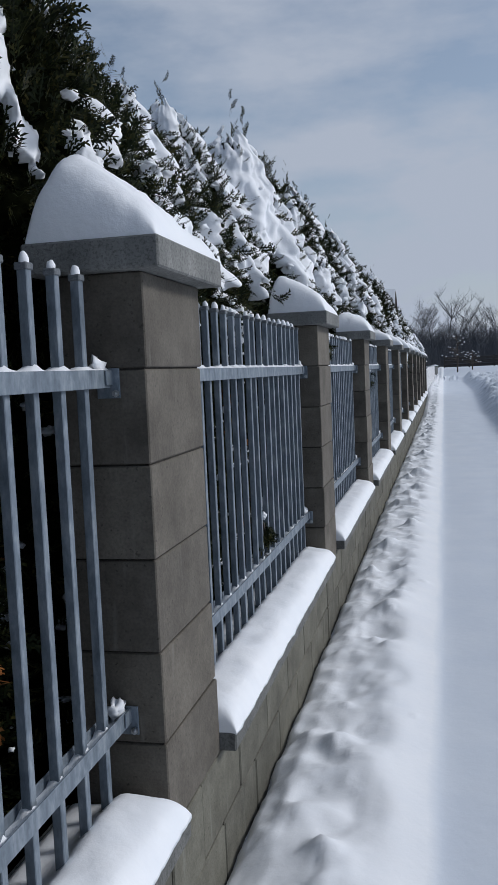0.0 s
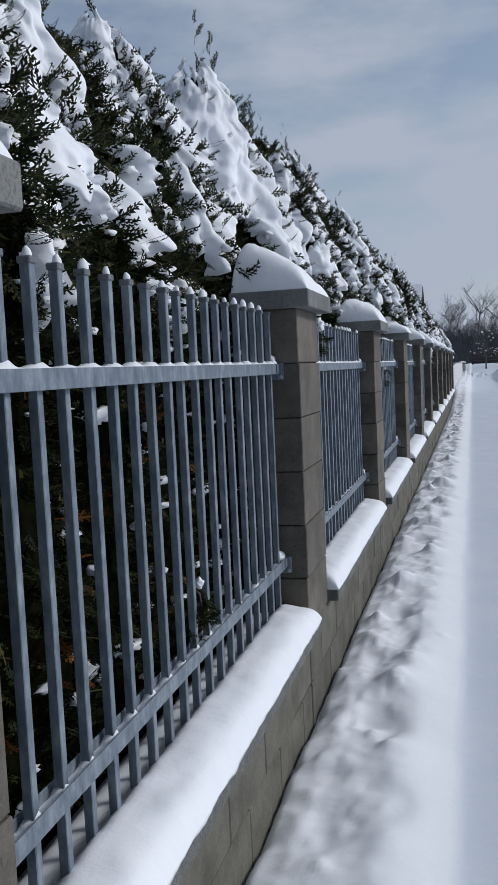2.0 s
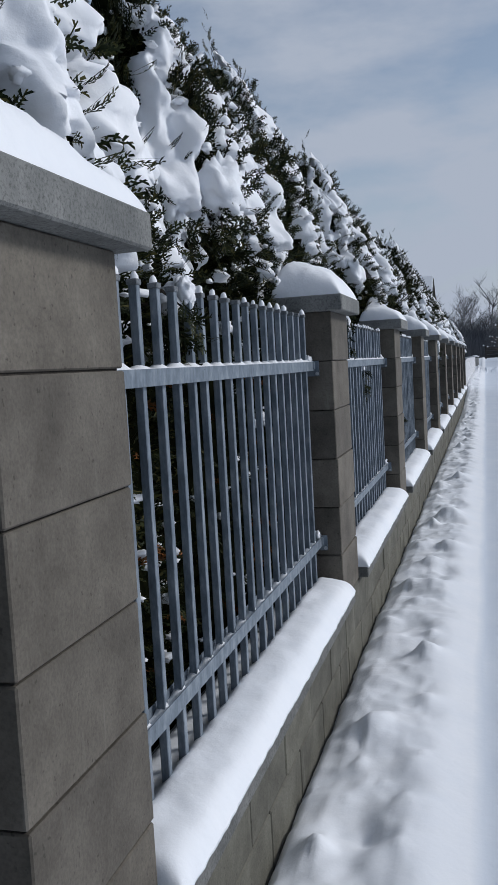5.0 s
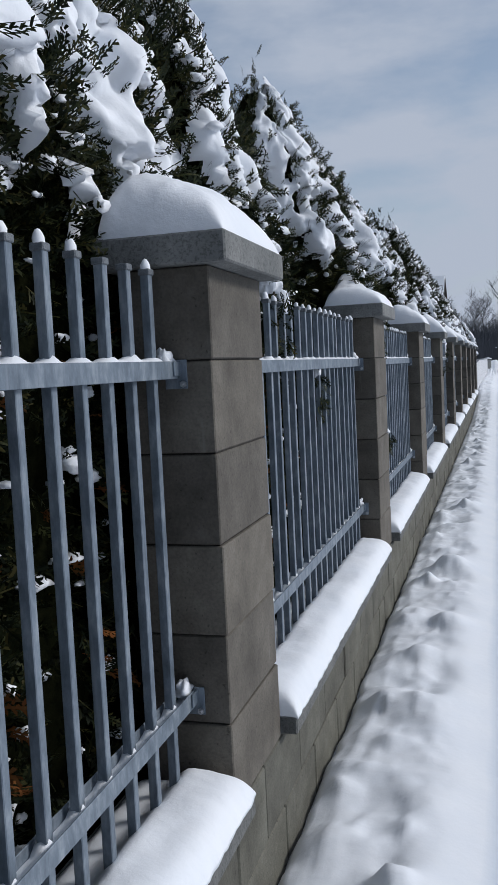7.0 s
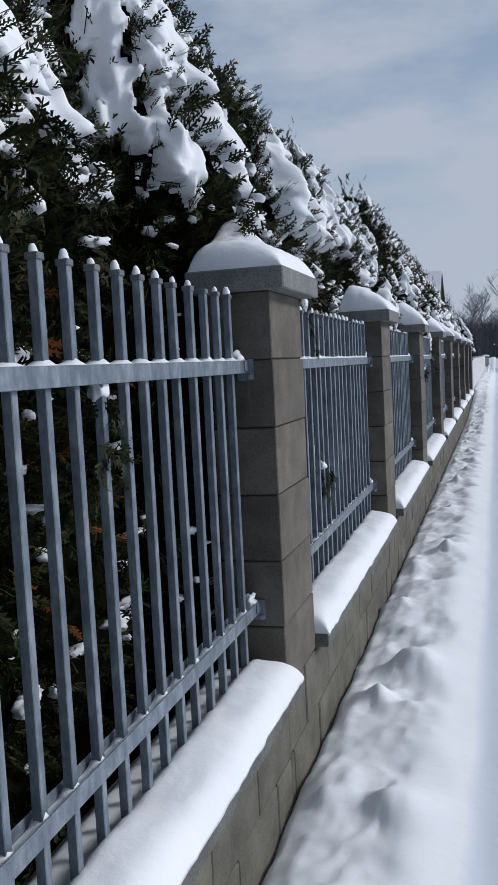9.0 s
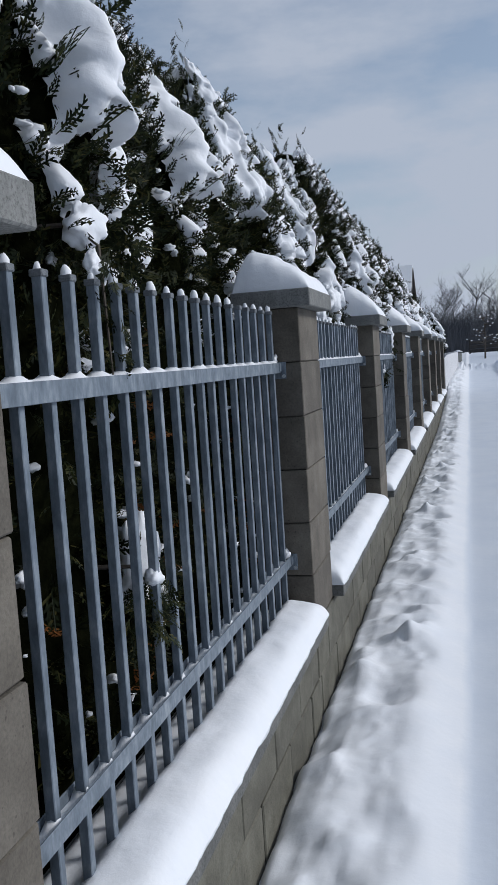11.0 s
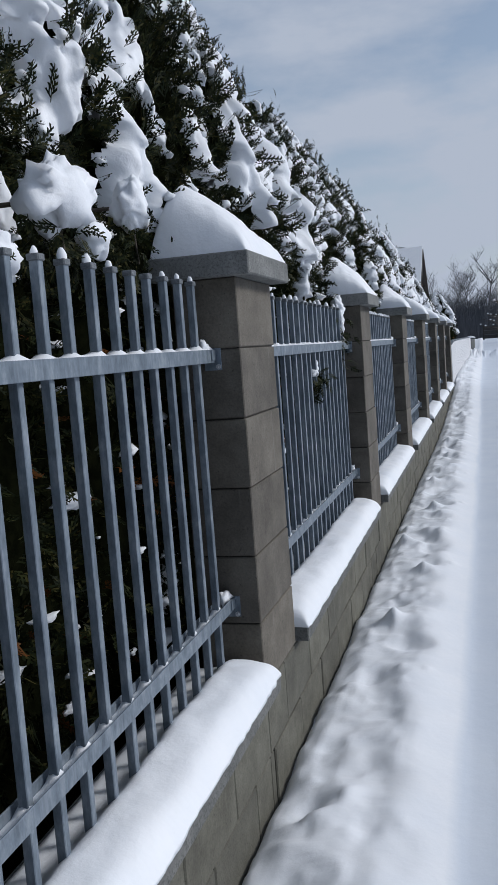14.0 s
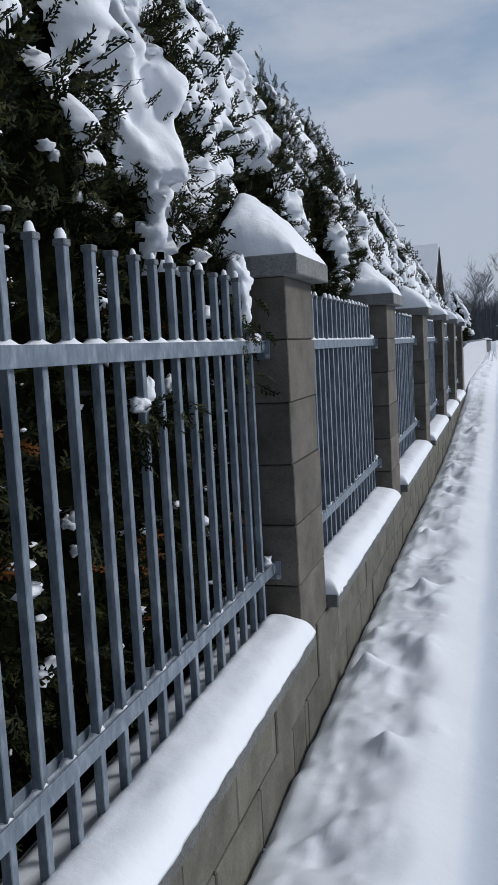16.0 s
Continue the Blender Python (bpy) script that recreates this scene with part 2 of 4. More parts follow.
# ---------------------------------------------------------------- plan
PITCH = 2.5            # pillar to pillar
LONG, THICK = 0.405, 0.19
COURSE = 0.2
PILLARS = range(-1, 12)
TOP = 1.5
GAP = PITCH - LONG     # clear length of a bay
COPE_Z, COPE_TOP = 0.305, 0.355

# ---------------------------------------------------------------- ground: one sheet of snow
rng = np.random.default_rng(4)
gx = np.concatenate([[-400, -200, -100, -60, -35, -20, -12, -7, -4, -2, -1, -0.4], np.arange(-0.02, 0.66, 0.014),
                     np.arange(0.68, 1.4, 0.06), np.arange(1.4, 4.6, 0.11), [5, 6, 8, 11, 16, 24, 40, 70, 120, 220, 400]])
gy = np.concatenate([[-300, -120, -50, -20, -10, -6, -4, -3], np.concatenate([np.arange(-2.4, 17.5, 0.021), np.arange(17.5, 22, 0.045)]), np.arange(22, 30, 0.09),
                     np.arange(30, 46, 0.22), np.arange(47, 75, 1.5), [80, 90, 100, 120, 150, 200, 300, 500]])
GX, GY = np.meshgrid(gx, gy)


def ground_height(X, Y):
    coarse = fbm(X, Y, X * 0, 2.6, 2)
    mid = fbm(X, Y, X * 0 + 7, 8.5, 3)
    bend = fbm(X * 0, Y, X * 0 + 9, 1.5, 2)
    verge = smoothstep(0.42, 0.28, X + 0.05 * bend)
    h = verge * (0.020 * coarse + 0.009 * mid)
    h += verge * 0.007 * np.clip(1 - np.abs(fbm(X, Y, X * 0 + 13, 4.2, 3)) / 0.25, 0, 1)     # crisp trodden ridges
    # the snow falls away to the wall, with a crumbled hollow right against it
    h -= 0.034 * np.clip(1 - X / (0.10 + 0.035 * bend), 0, 1) ** 0.9 + 0.010 * np.clip(1 - X / 0.34, 0, 1)
    h -= 0.04 * np.exp(-((X + 0.01 - 0.02 * np.maximum(0, fbm(X * 0, Y, X * 0 + 21, 6.0, 3))) / (0.016 + 0.014 * np.maximum(0, fbm(X * 0, Y, X * 0 + 5, 4.0, 2)))) ** 2)
    # smooth shoulder between the trodden verge and the lane
    h += 0.016 * np.exp(-((X - 0.37) / 0.10) ** 2) * (1 + 0.4 * coarse)
    h -= 0.030 * np.clip((X - 0.34) / 0.22, 0, 1) + 0.020 * smoothstep(0.36, 0.62, X + 0.02 * fbm(X * 0, Y, X * 0 + 31, 0.8, 2))
    # lane: nearly even
    h += smoothstep(0.6, 0.9, X) * 0.006 * fbm(X, Y * 0.35, X * 0 + 3, 3.0, 2)

    def dent(cx, cy, r, deep, stretch, sharp):
        sel = np.where(np.abs(gy - cy) < 4 * r * stretch)[0]
        if len(sel):
            s = slice(sel[0], sel[-1] + 1)
            d2 = ((X[s] - cx) / r) ** 2 + ((Y[s] - cy) / (r * stretch)) ** 2
            if sharp:                     # a clod: steep towards the wall, drawn out on the other side
                skew = np.where(X[s] < cx, 1.5, 0.75)
                h[s] += deep * (0.5 * np.exp(-0.9 * d2 * skew) + 0.7 * np.exp(-1.5 * np.sqrt(d2 * skew + 0.05))) * (1 + 0.2 * mid[s])
            else:                         # a trodden hollow with a flat floor
                h[s] += deep * np.exp(-d2 ** 1.6)

    for _ in range(200):
        dent(rng.uniform(0.10, 0.36), rng.uniform(-2.2, 26), rng.uniform(0.045, 0.085), rng.uniform(-0.018, -0.005), rng.uniform(1.0, 2.4), False)
    for _ in range(140):
        dent(rng.uniform(0.07, 0.36), rng.uniform(-2.2, 26), rng.uniform(0.04, 0.085), rng.uniform(0.008, 0.028), rng.uniform(0.7, 1.4), True)
    for n in range(28):                   # the largest clods, spread along the walk
        dent(rng.uniform(0.10, 0.30), -1.6 + n * 0.88 + rng.uniform(-0.4, 0.4), rng.uniform(0.05, 0.085), rng.uniform(0.025, 0.07), rng.uniform(0.8, 1.2), True)
    for _ in range(70):                  # small crumbs
        dent(rng.uniform(0.06, 0.46), rng.uniform(-2.2, 20), rng.uniform(0.012, 0.026), rng.uniform(0.006, 0.014), 1.0, True)
    # ploughed bank on the far side of the lane
    bank = smoothstep(1.55, 2.1, X) * smoothstep(5.2, 3.6, X) * smoothstep(9, 14, Y) * smoothstep(60, 44, Y)
    clod = np.abs(mid) + 0.5 * coarse
    h += bank * (0.24 + 0.22 * clod)
    # heaped snow across the far end and against the pale fence
    far = smoothstep(27.5, 30, Y) * smoothstep(60, 50, Y)
    h += far * smoothstep(0.7, 0.0, X) * (0.10 + 0.1 * coarse)
    h += np.exp(-((Y - 52) / 4.0) ** 2) * (0.12 + 0.25 * clod) * smoothstep(40, 10, np.abs(X))
    # the field rises slightly towards the woods
    h += 0.35 * smoothstep(21, 31, Y) + 0.62 * smoothstep(55, 68, Y) + 0.12 * smoothstep(4, 9, X) * fbm(X, Y, X * 0 + 2, 0.16, 2)
    h = np.where(X < -0.3, 0.35 * smoothstep(21, 31, Y) + 0.62 * smoothstep(55, 68, Y), h)
    return h


GZ = ground_height(GX, GY)
ny, nx = GZ.shape
idx = np.arange(ny * nx).reshape(ny, nx)
quads = np.stack([idx[:-1, :-1], idx[:-1, 1:], idx[1:, 1:], idx[1:, :-1]], -1).reshape(-1, 4)
ground = new("ground", raw_mesh("ground", np.stack([GX, GY, GZ], -1).reshape(-1, 3).tolist(), quads.tolist(), GROUND_SNOW, True))
tagged(ground, "trodden white snow covering the verge, lane and field", "snow ground", kind="structure")


# ---------------------------------------------------------------- fence pillars
def block_mesh(name, lx, ly, lz, cut=0.006, mat=None):
    bm = bmesh.new()
    box(bm, -lx, 0, 0, ly, 0, lz, cut)
    return mesh_of(bm, name, mat or BLOCK)


PILLAR_BLOCK = block_mesh("block", THICK, LONG, COURSE - 0.004, 0.003)


def cap_mesh():
    bm = bmesh.new()
    box(bm, -0.243, 0.053, -0.043, LONG + 0.043, TOP, TOP + 0.064, 0.004)
    for v in bm.verts:                        # drip edge: the underside is drawn in
        if v.co.z < TOP + 0.01:
            v.co.z += 0.006 * (0 if abs(v.co.x + 0.095) > 0.13 or abs(v.co.y - LONG / 2) > 0.23 else 1)
    return mesh_of(bm, "cap", CAST)


CAP = cap_mesh()
bm = bmesh.new()
box(bm, -THICK + 0.007, -0.007, 0.007, LONG - 0.007, 0.30, TOP + 0.001)
JOINT = mesh_of(bm, "mortar", MORTAR)


def pillar(k):
    y = k * PITCH
    p = tagged(new("fence_pillar"), "square grey-brown concrete block pillar with a projecting cap", "pillar", "pillars of the fence")
    p.location = (0, y, 0)
    r = random.Random(k + 40)
    child("mortar", JOINT, p, "recessed grey mortar joints")
    for c in range(6):
        b = child("block", PILLAR_BLOCK, p, at=(r.uniform(-0.002, 0.003), r.uniform(-0.003, 0.003), 0.303 + c * COURSE))
        b.rotation_euler = (0, 0, r.uniform(-0.006, 0.006))
    child("cap", CAP, p, "cast grey concrete cap")
    return p


for k in PILLARS:
    pillar(k)


def mound(name, x0, x1, y0, y1, z, height, seed, nx=34, ny=48, lean=0.0, lap=0.0, peak=None, ridge=None):
    """A rounded heap of snow on a flat top. lean: how much higher it is at x0."""
    r = random.Random(seed)
    ox, oy = r.uniform(0, 90), r.uniform(0, 90)
    verts, faces = [], []
    for j in range(ny + 1):
        for i in range(nx + 1):
            u, w = i / nx, j / ny
            u, w = 0.5 - 0.5 * math.cos(math.pi * u), 0.5 - 0.5 * math.cos(math.pi * w)
            x, y = x0 + (x1 - x0) * u, y0 + (y1 - y0) * w
            d = min((x - x0), (x1 - x), (y - y0), (y1 - y))
            # round the corners
            ex, ey = min(x - x0, x1 - x), min(y - y0, y1 - y)
            d = ex * ey / (math.hypot(ex, ey) + 1e-6) * 1.15 if ex + ey > 0 else 0
            edge = 1 - math.exp(-max(d, 0) / (0.022 if lap else 0.028))
            n = noise.fractal(Vector((x * 7 + ox, y * 7 + oy, 0)), 1.0, 2.0, 3)
            n2 = noise.noise(Vector((x * 2.2 + oy, y * 2.2 + ox, 3)))
            h = height * (1 + lean * (1 - u)) * (1 + 0.12 * n + 0.18 * n2)
            if ridge is not None and x < ridge:
                h *= 0.36 + 0.64 * math.exp(-((x - ridge) / 0.042) ** 2)
            if peak:
                px, py, ph, pr = peak
                h += ph * max(0, 1 - math.hypot((x - px), (y - py) * 0.8) / pr) ** 1.3
            h += 0 if lap else (0.0065 * noise.noise(Vector((x * 42 + ox, y * 42, 1))) + 0.004 * noise.noise(Vector((x * 75, y * 75 + oy, 2)))) * edge
            wob = 0.0022 * noise.noise(Vector((x * 30 + ox, y * 30, 5)))
            verts.append((x + (wob if 0 < i < nx else wob * 1.5), y + wob, z + max(0.0, h * edge)))
    for j in range(ny):
        for i in range(nx):
            a = j * (nx + 1) + i
            faces.append((a, a + 1, a + nx + 2, a + nx + 1))
    base = len(verts)
    rim = [i for i in range(nx + 1)] + [(j + 1) * (nx + 1) - 1 for j in range(1, ny + 1)] + [ny * (nx + 1) + i for i in range(nx - 1, -1, -1)] + [j * (nx + 1) for j in range(ny - 1, 0, -1)]
    for a in rim:
        x, y = verts[a][:2]
        drop = lap * max(0.1, 0.75 + 1.1 * noise.fractal(Vector((oy, y * 9, x)), 0.8, 2.0, 4)) if x > x1 - 0.006 else 0.0
        verts.append((x, y, z - 0.002 - drop))
    for n in range(len(rim)):
        m = (n + 1) % len(rim)
        faces.append((rim[n], base + n, base + m, rim[m]))
    faces.append(tuple(base + n for n in range(len(rim)))[::-1])
    return raw_mesh(name, verts, faces, SNOW, True)


for k in PILLARS:
    r = random.Random(k * 7 + 3)
    y = k * PITCH
    tall = {0: 0.13, 1: 0.125, 2: 0.05, 3: 0.12, 4: 0.07, 5: 0.14, 6: 0.17, 7: 0.13, 8: 0.12, 9: 0.08}.get(k, 0.05)
    pk = (-0.24 if k == 1 else -0.19, y + {0: 0.10, 1: 0.0, 5: 0.12, 6: 0.18}.get(k, r.uniform(0.05, 0.30)), tall, {1: 0.36, 3: 0.15, 0: 0.24}.get(k, r.uniform(0.22, 0.30)))
    me = mound("snow_cap", -0.235, 0.048, y - 0.036, y + LONG + 0.038, TOP + 0.064, r.uniform(0.066, 0.082), k, lean=0.7, peak=pk)
    tagged(new("snow_cap", me), "deep rounded white snow heap on a pillar cap", "snow", "snow on the pillars")


# ---------------------------------------------------------------- low wall with coping, bay by bay
def wall_block(length, tall, cache={}):
    key = (round(length, 3), round(tall, 3))
    if key not in cache:
        cache[key] = block_mesh("block", THICK, length - 0.006, tall - 0.006, 0.004, WALL_BLOCK)
    return cache[key]


def coping_mesh():
    bm = bmesh.new()
    box(bm, -0.237, 0.047, LONG + 0.002, PITCH - 0.002, COPE_Z, COPE_TOP, 0.004)
    return mesh_of(bm, "coping", DARK_CAST)


COPING = coping_mesh()
bm = bmesh.new()
box(bm, -THICK + 0.008, -0.008, 0.0, PITCH, -0.30, 0.302)
WALL_CORE = mesh_of(bm, "mortar", MORTAR)
for k in PILLARS:
    y = k * PITCH
    wall = tagged(new("low_wall"), "low grey-brown concrete block wall with a flat coping slab", "wall", "bays of the low wall")
    wall.location = (0, y, 0)
    r = random.Random(k + 900)
    child("mortar", WALL_CORE, wall, "recessed grey mortar joints")
    if k < 11:
        child("coping", COPING, wall, "smooth grey cast concrete coping slab")
    for z0, tall, first in ((0.1, 0.2, 0.24), (-0.1, 0.2, 0.05), (-0.3, 0.2, 0.24)):
        cuts = [0.0] + [first + 0.38 * n for n in range(7) if first + 0.38 * n < PITCH - 0.05] + [PITCH]
        for a, b in zip(cuts, cuts[1:]):
            child("block", wall_block(b - a, tall), wall, at=(r.uniform(-0.003, 0.002), a + 0.002, z0 + 0.002))
    if k < 11:
        me = mound("wall_snow", -0.225, 0.0495, y + LONG + 0.004, y + PITCH - 0.004, COPE_TOP, 0.062, 300 + k, 34, 150, lean=0.35, lap=0.007, ridge=-0.076)
        tagged(new("wall_snow", me), "long smooth ridge of white snow lying on a wall coping", "snow", "snow on the low wall")

# ---------------------------------------------------------------- steel fence panels
BAR_W, BARS = 0.019, 19
STEP = GAP / (BARS + 1)
BAR_X = -0.098
RAILS = (1.264, 0.545)


def bar_mesh():
    bm = bmesh.new()
    box(bm, -BAR_W / 2, BAR_W / 2, -BAR_W / 2, BAR_W / 2, 0.362, 1.478, 0.0015)
    return mesh_of(bm, "bar", STEEL)


def end_cap_mesh():
    bm = bmesh.new()
    w = BAR_W / 2 + 0.003
    box(bm, -w, w, -w, w, 1.474, 1.487, 0.002)
    return mesh_of(bm, "end_cap", DARK_CAP)


def rail_mesh():
    """A channel: two flanges and a web, through which the bars pass."""
    bm = bmesh.new()
    y0, y1 = 0.006, GAP - 0.006
    box(bm, 0.018, 0.0215, y0, y1, 0, 0.037, 0.0008)
    box(bm, -0.0215, -0.018, y0, y1, 0, 0.037, 0.0008)
    box(bm, -0.018, 0.018, y0, y1, 0.012, 0.0155)
    return mesh_of(bm, "rail", STEEL)


def bracket_mesh():
    bm = bmesh.new()
    box(bm, -0.010, 0.040, 0, 0.004, -0.022, 0.040, 0.001)
    box(bm, 0.0225, 0.026, -0.034, 0, 0.006, 0.036, 0.0008)
    return mesh_of(bm, "bracket", STEEL)


def bolt_mesh():
    bm = bmesh.new()
    bmesh.ops.create_cone(bm, cap_ends=True, segments=6, radius1=0.0075, radius2=0.0075, depth=0.007)
    bmesh.ops.create_cone(bm, cap_ends=True, segments=8, radius1=0.004, radius2=0.003, depth=0.018)
    bmesh.ops.rotate(bm, verts=bm.verts, matrix=Matrix.Rotation(radians(90), 3, "X"))
    return mesh_of(bm, "bolt", BOLT)


BAR, END_CAP, RAIL, BRACKET, BOLT_ME = bar_mesh(), end_cap_mesh(), rail_mesh(), bracket_mesh(), bolt_mesh()


def bar_y(k, n):
    """Place of a bar along its panel; two panels are hung with a wider spacing."""
    return STEP + n * (STEP + (0.0017 if k in (0, 3) else 0.0))


def fence_panel(k):
    y = k * PITCH + LONG
    p = tagged(new("fence_panel"), "galvanised steel fence panel of upright square bars and two rails", "fence", "steel fence panels")
    p.location = (BAR_X, y, 0)
    r = random.Random(k + 77)
    for z in RAILS:
        child("rail", RAIL, p, "channel-shaped galvanised rail", (0, 0, z))
        for end in (0, 1):
            b = child("bracket", BRACKET, p, "zinc angle bracket", (0, GAP - 0.005 if end else 0.005, z))
            if not end:
                b.scale = (1, -1, 1)
            child("bolt", BOLT_ME, b, at=(0.032, -0.004, -0.012))
    for n in range(BARS):
        bar = child("bar", BAR, p, at=(r.uniform(-0.001, 0.001), bar_y(k, n), 0))
        bar.rotation_euler = (r.uniform(-0.002, 0.002), r.uniform(-0.002, 0.002), r.uniform(-0.02, 0.02))
        child("end_cap", END_CAP, bar, "dark cap closing the bar")
    return p


def lump(verts, faces, c, rx, ry, rz, seed, rings=4, sides=7, rough=0.25, flat=False):
    """Adds a lumpy round clot to lists of vertices and faces."""
    base = len(verts)
    o = Vector((seed * 1.37, seed * 0.71, seed * 2.13))
    for i in range(rings + 1):
        a = (i / rings) * (math.pi / 2 if flat else math.pi)
        for k in range(sides):
            b = k * math.tau / sides
            d = Vector((math.sin(a) * math.cos(b), math.sin(a) * math.sin(b), math.cos(a)))
            s = 1 + rough * (noise.noise(d * 1.7 + o) + 0.6 * noise.noise(d * 4.1 + o))
            verts.append((c[0] + d.x * rx * s, c[1] + d.y * ry * s, c[2] + d.z * rz * s))
    for i in range(rings):
        for k in range(sides):
            a, b = base + i * sides + k, base + i * sides + (k + 1) % sides
            faces.append((a, a + sides, b + sides, b))


def panel_snow(k):
    """Snow lying in the rails and on the bar ends of a bay."""
    r = random.Random(k + 500)
    y = k * PITCH + LONG
    verts, faces = [], []
    for n in range(BARS):
        if r.random() < 0.9:
            s = r.uniform(0.7, 1.15)
            lump(verts, faces, (BAR_X, y + bar_y(k, n), 1.486), 0.0105 * s, 0.0105 * s, 0.020 * s, n + k, 4, 8, 0.2, True)
    for z in RAILS:
        n = 150
        base = len(verts)
        for i in range(n + 1):
            yy = y + 0.01 + (GAP - 0.02) * i / n
            near = abs(((yy - y - STEP) / (bar_y(k, 1) - STEP) + 0.5) % 1 - 0.5)
            h = 0.003 + 0.007 * max(0, noise.noise(Vector((yy * 9, z * 5, k)))) + 0.012 * math.exp(-(near / 0.16) ** 2) * r.uniform(0.5, 1.2)
            low = z < 1                      # the lower channel is nearly empty between the bars
            if low:
                h = 0.002 + 0.027 * math.exp(-(near / 0.13) ** 2) * r.uniform(0.7, 1.2)
            for dx, f in ((-0.021, 0.0), (-0.012, 0.85), (0.0, 1.0), (0.012, 0.85), (0.0212, 0.0)):
                verts.append((BAR_X + dx * (0.84 if low else 1.0), yy, z + (0.0155 if low else 0.035) + h * f))
        for i in range(n):
            for c in range(4):
                a = base + i * 5 + c
                faces.append((a, a + 1, a + 6, a + 5))
        for yy in (y + 0.03, y + GAP - 0.03):
            lump(verts, faces, (BAR_X + 0.002, yy, z + 0.042), 0.016, 0.026, 0.020, k * 3 + z * 7 + yy, 8, 14, 0.8)
    ob = new("rail_snow", raw_mesh("rail_snow", verts, faces, SNOW, True))
    return tagged(ob, "thin line and small cones of snow on steel fence rails", "snow", "snow on the fence panels", "stuff")


for k in range(-1, 11):
    fence_panel(k)
    panel_snow(k)


# ---------------------------------------------------------------- thuja hedge behind the fence
def spray_template(seed, detail=True):
    """A flat forked spray of unit length along +x in the xy plane: blunt scaly branchlets, each with a side lobe."""
    r = random.Random(seed)
    verts, faces = [], []

    def lobe(p, d, length, width):
        n = Vector((-d.y, d.x, 0))
        a = len(verts)
        q = p + d * length
        verts.extend([p - n * width * 0.5, p + n * width * 0.5, q + n * width * 0.85 - d * width * 0.6, q - n * width * 0.5 + d * width * 0.5])
        faces.append((a, a + 1, a + 2, a + 3))

    lobe(Vector((0, 0, 0)), Vector((1, 0, 0)), 1.0, 0.030)
    steps = 9 if detail else 6
    for i in range(steps):
        t = 0.16 + 0.70 * i / (steps - 1)
        side = 1 if i % 2 else -1
        a = side * radians(r.uniform(36, 56))
        d = Vector((math.cos(a), math.sin(a), 0))
        ln = (0.32 - 0.19 * t) * r.uniform(0.75, 1.25)
        p = Vector((t, 0, 0))
        lobe(p, d, ln, 0.050 if detail else 0.06)
        if detail and i < 7:
            a2 = a - side * radians(46)
            lobe(p + d * ln * 0.35, Vector((math.cos(a2), math.sin(a2), 0)), ln * 0.6, 0.044)
    v = np.array([tuple(c) for c in verts])
    v[:, 2] += 0.20 * np.sin(v[:, 0] * 2.4) - 0.5 * v[:, 1] ** 2
    v[:, 1] += 0.10 * np.sin(v[:, 0] * 3.0 + seed)
    return v, np.array(faces)


def profile(z, H):
    """Radius of a hedge tree at height z."""
    t = np.clip(np.asarray(z) / H, 0, 1)
    low = 0.385 + 0.055 * np.sin(np.minimum(t / 0.6, 1) * math.pi * 0.5)
    high = 0.045 + 0.395 * (1 - np.maximum(0, (t - 0.6) / 0.4) ** 1.45)
    return np.where(t < 0.6, low, high)


def place(template, pos, out, up, size, rng_):
    tv, tf = template
    n = len(pos)
    side = np.cross(out, up)
    side /= np.linalg.norm(side, axis=1)[:, None] + 1e-9
    nrm = np.cross(out, side)
    V = pos[:, None] + size[:, None, None] * (tv[None, :, :1] * out[:, None] + tv[None, :, 1:2] * side[:, None] + tv[None, :, 2:] * nrm[:, None])
    F = tf[None] + (np.arange(n) * len(tv))[:, None, None]
    return V.reshape(-1, 3), F.reshape(-1, tf.shape[1])


def unit(a):
    return a / (np.linalg.norm(a, axis=1)[:, None] + 1e-9)


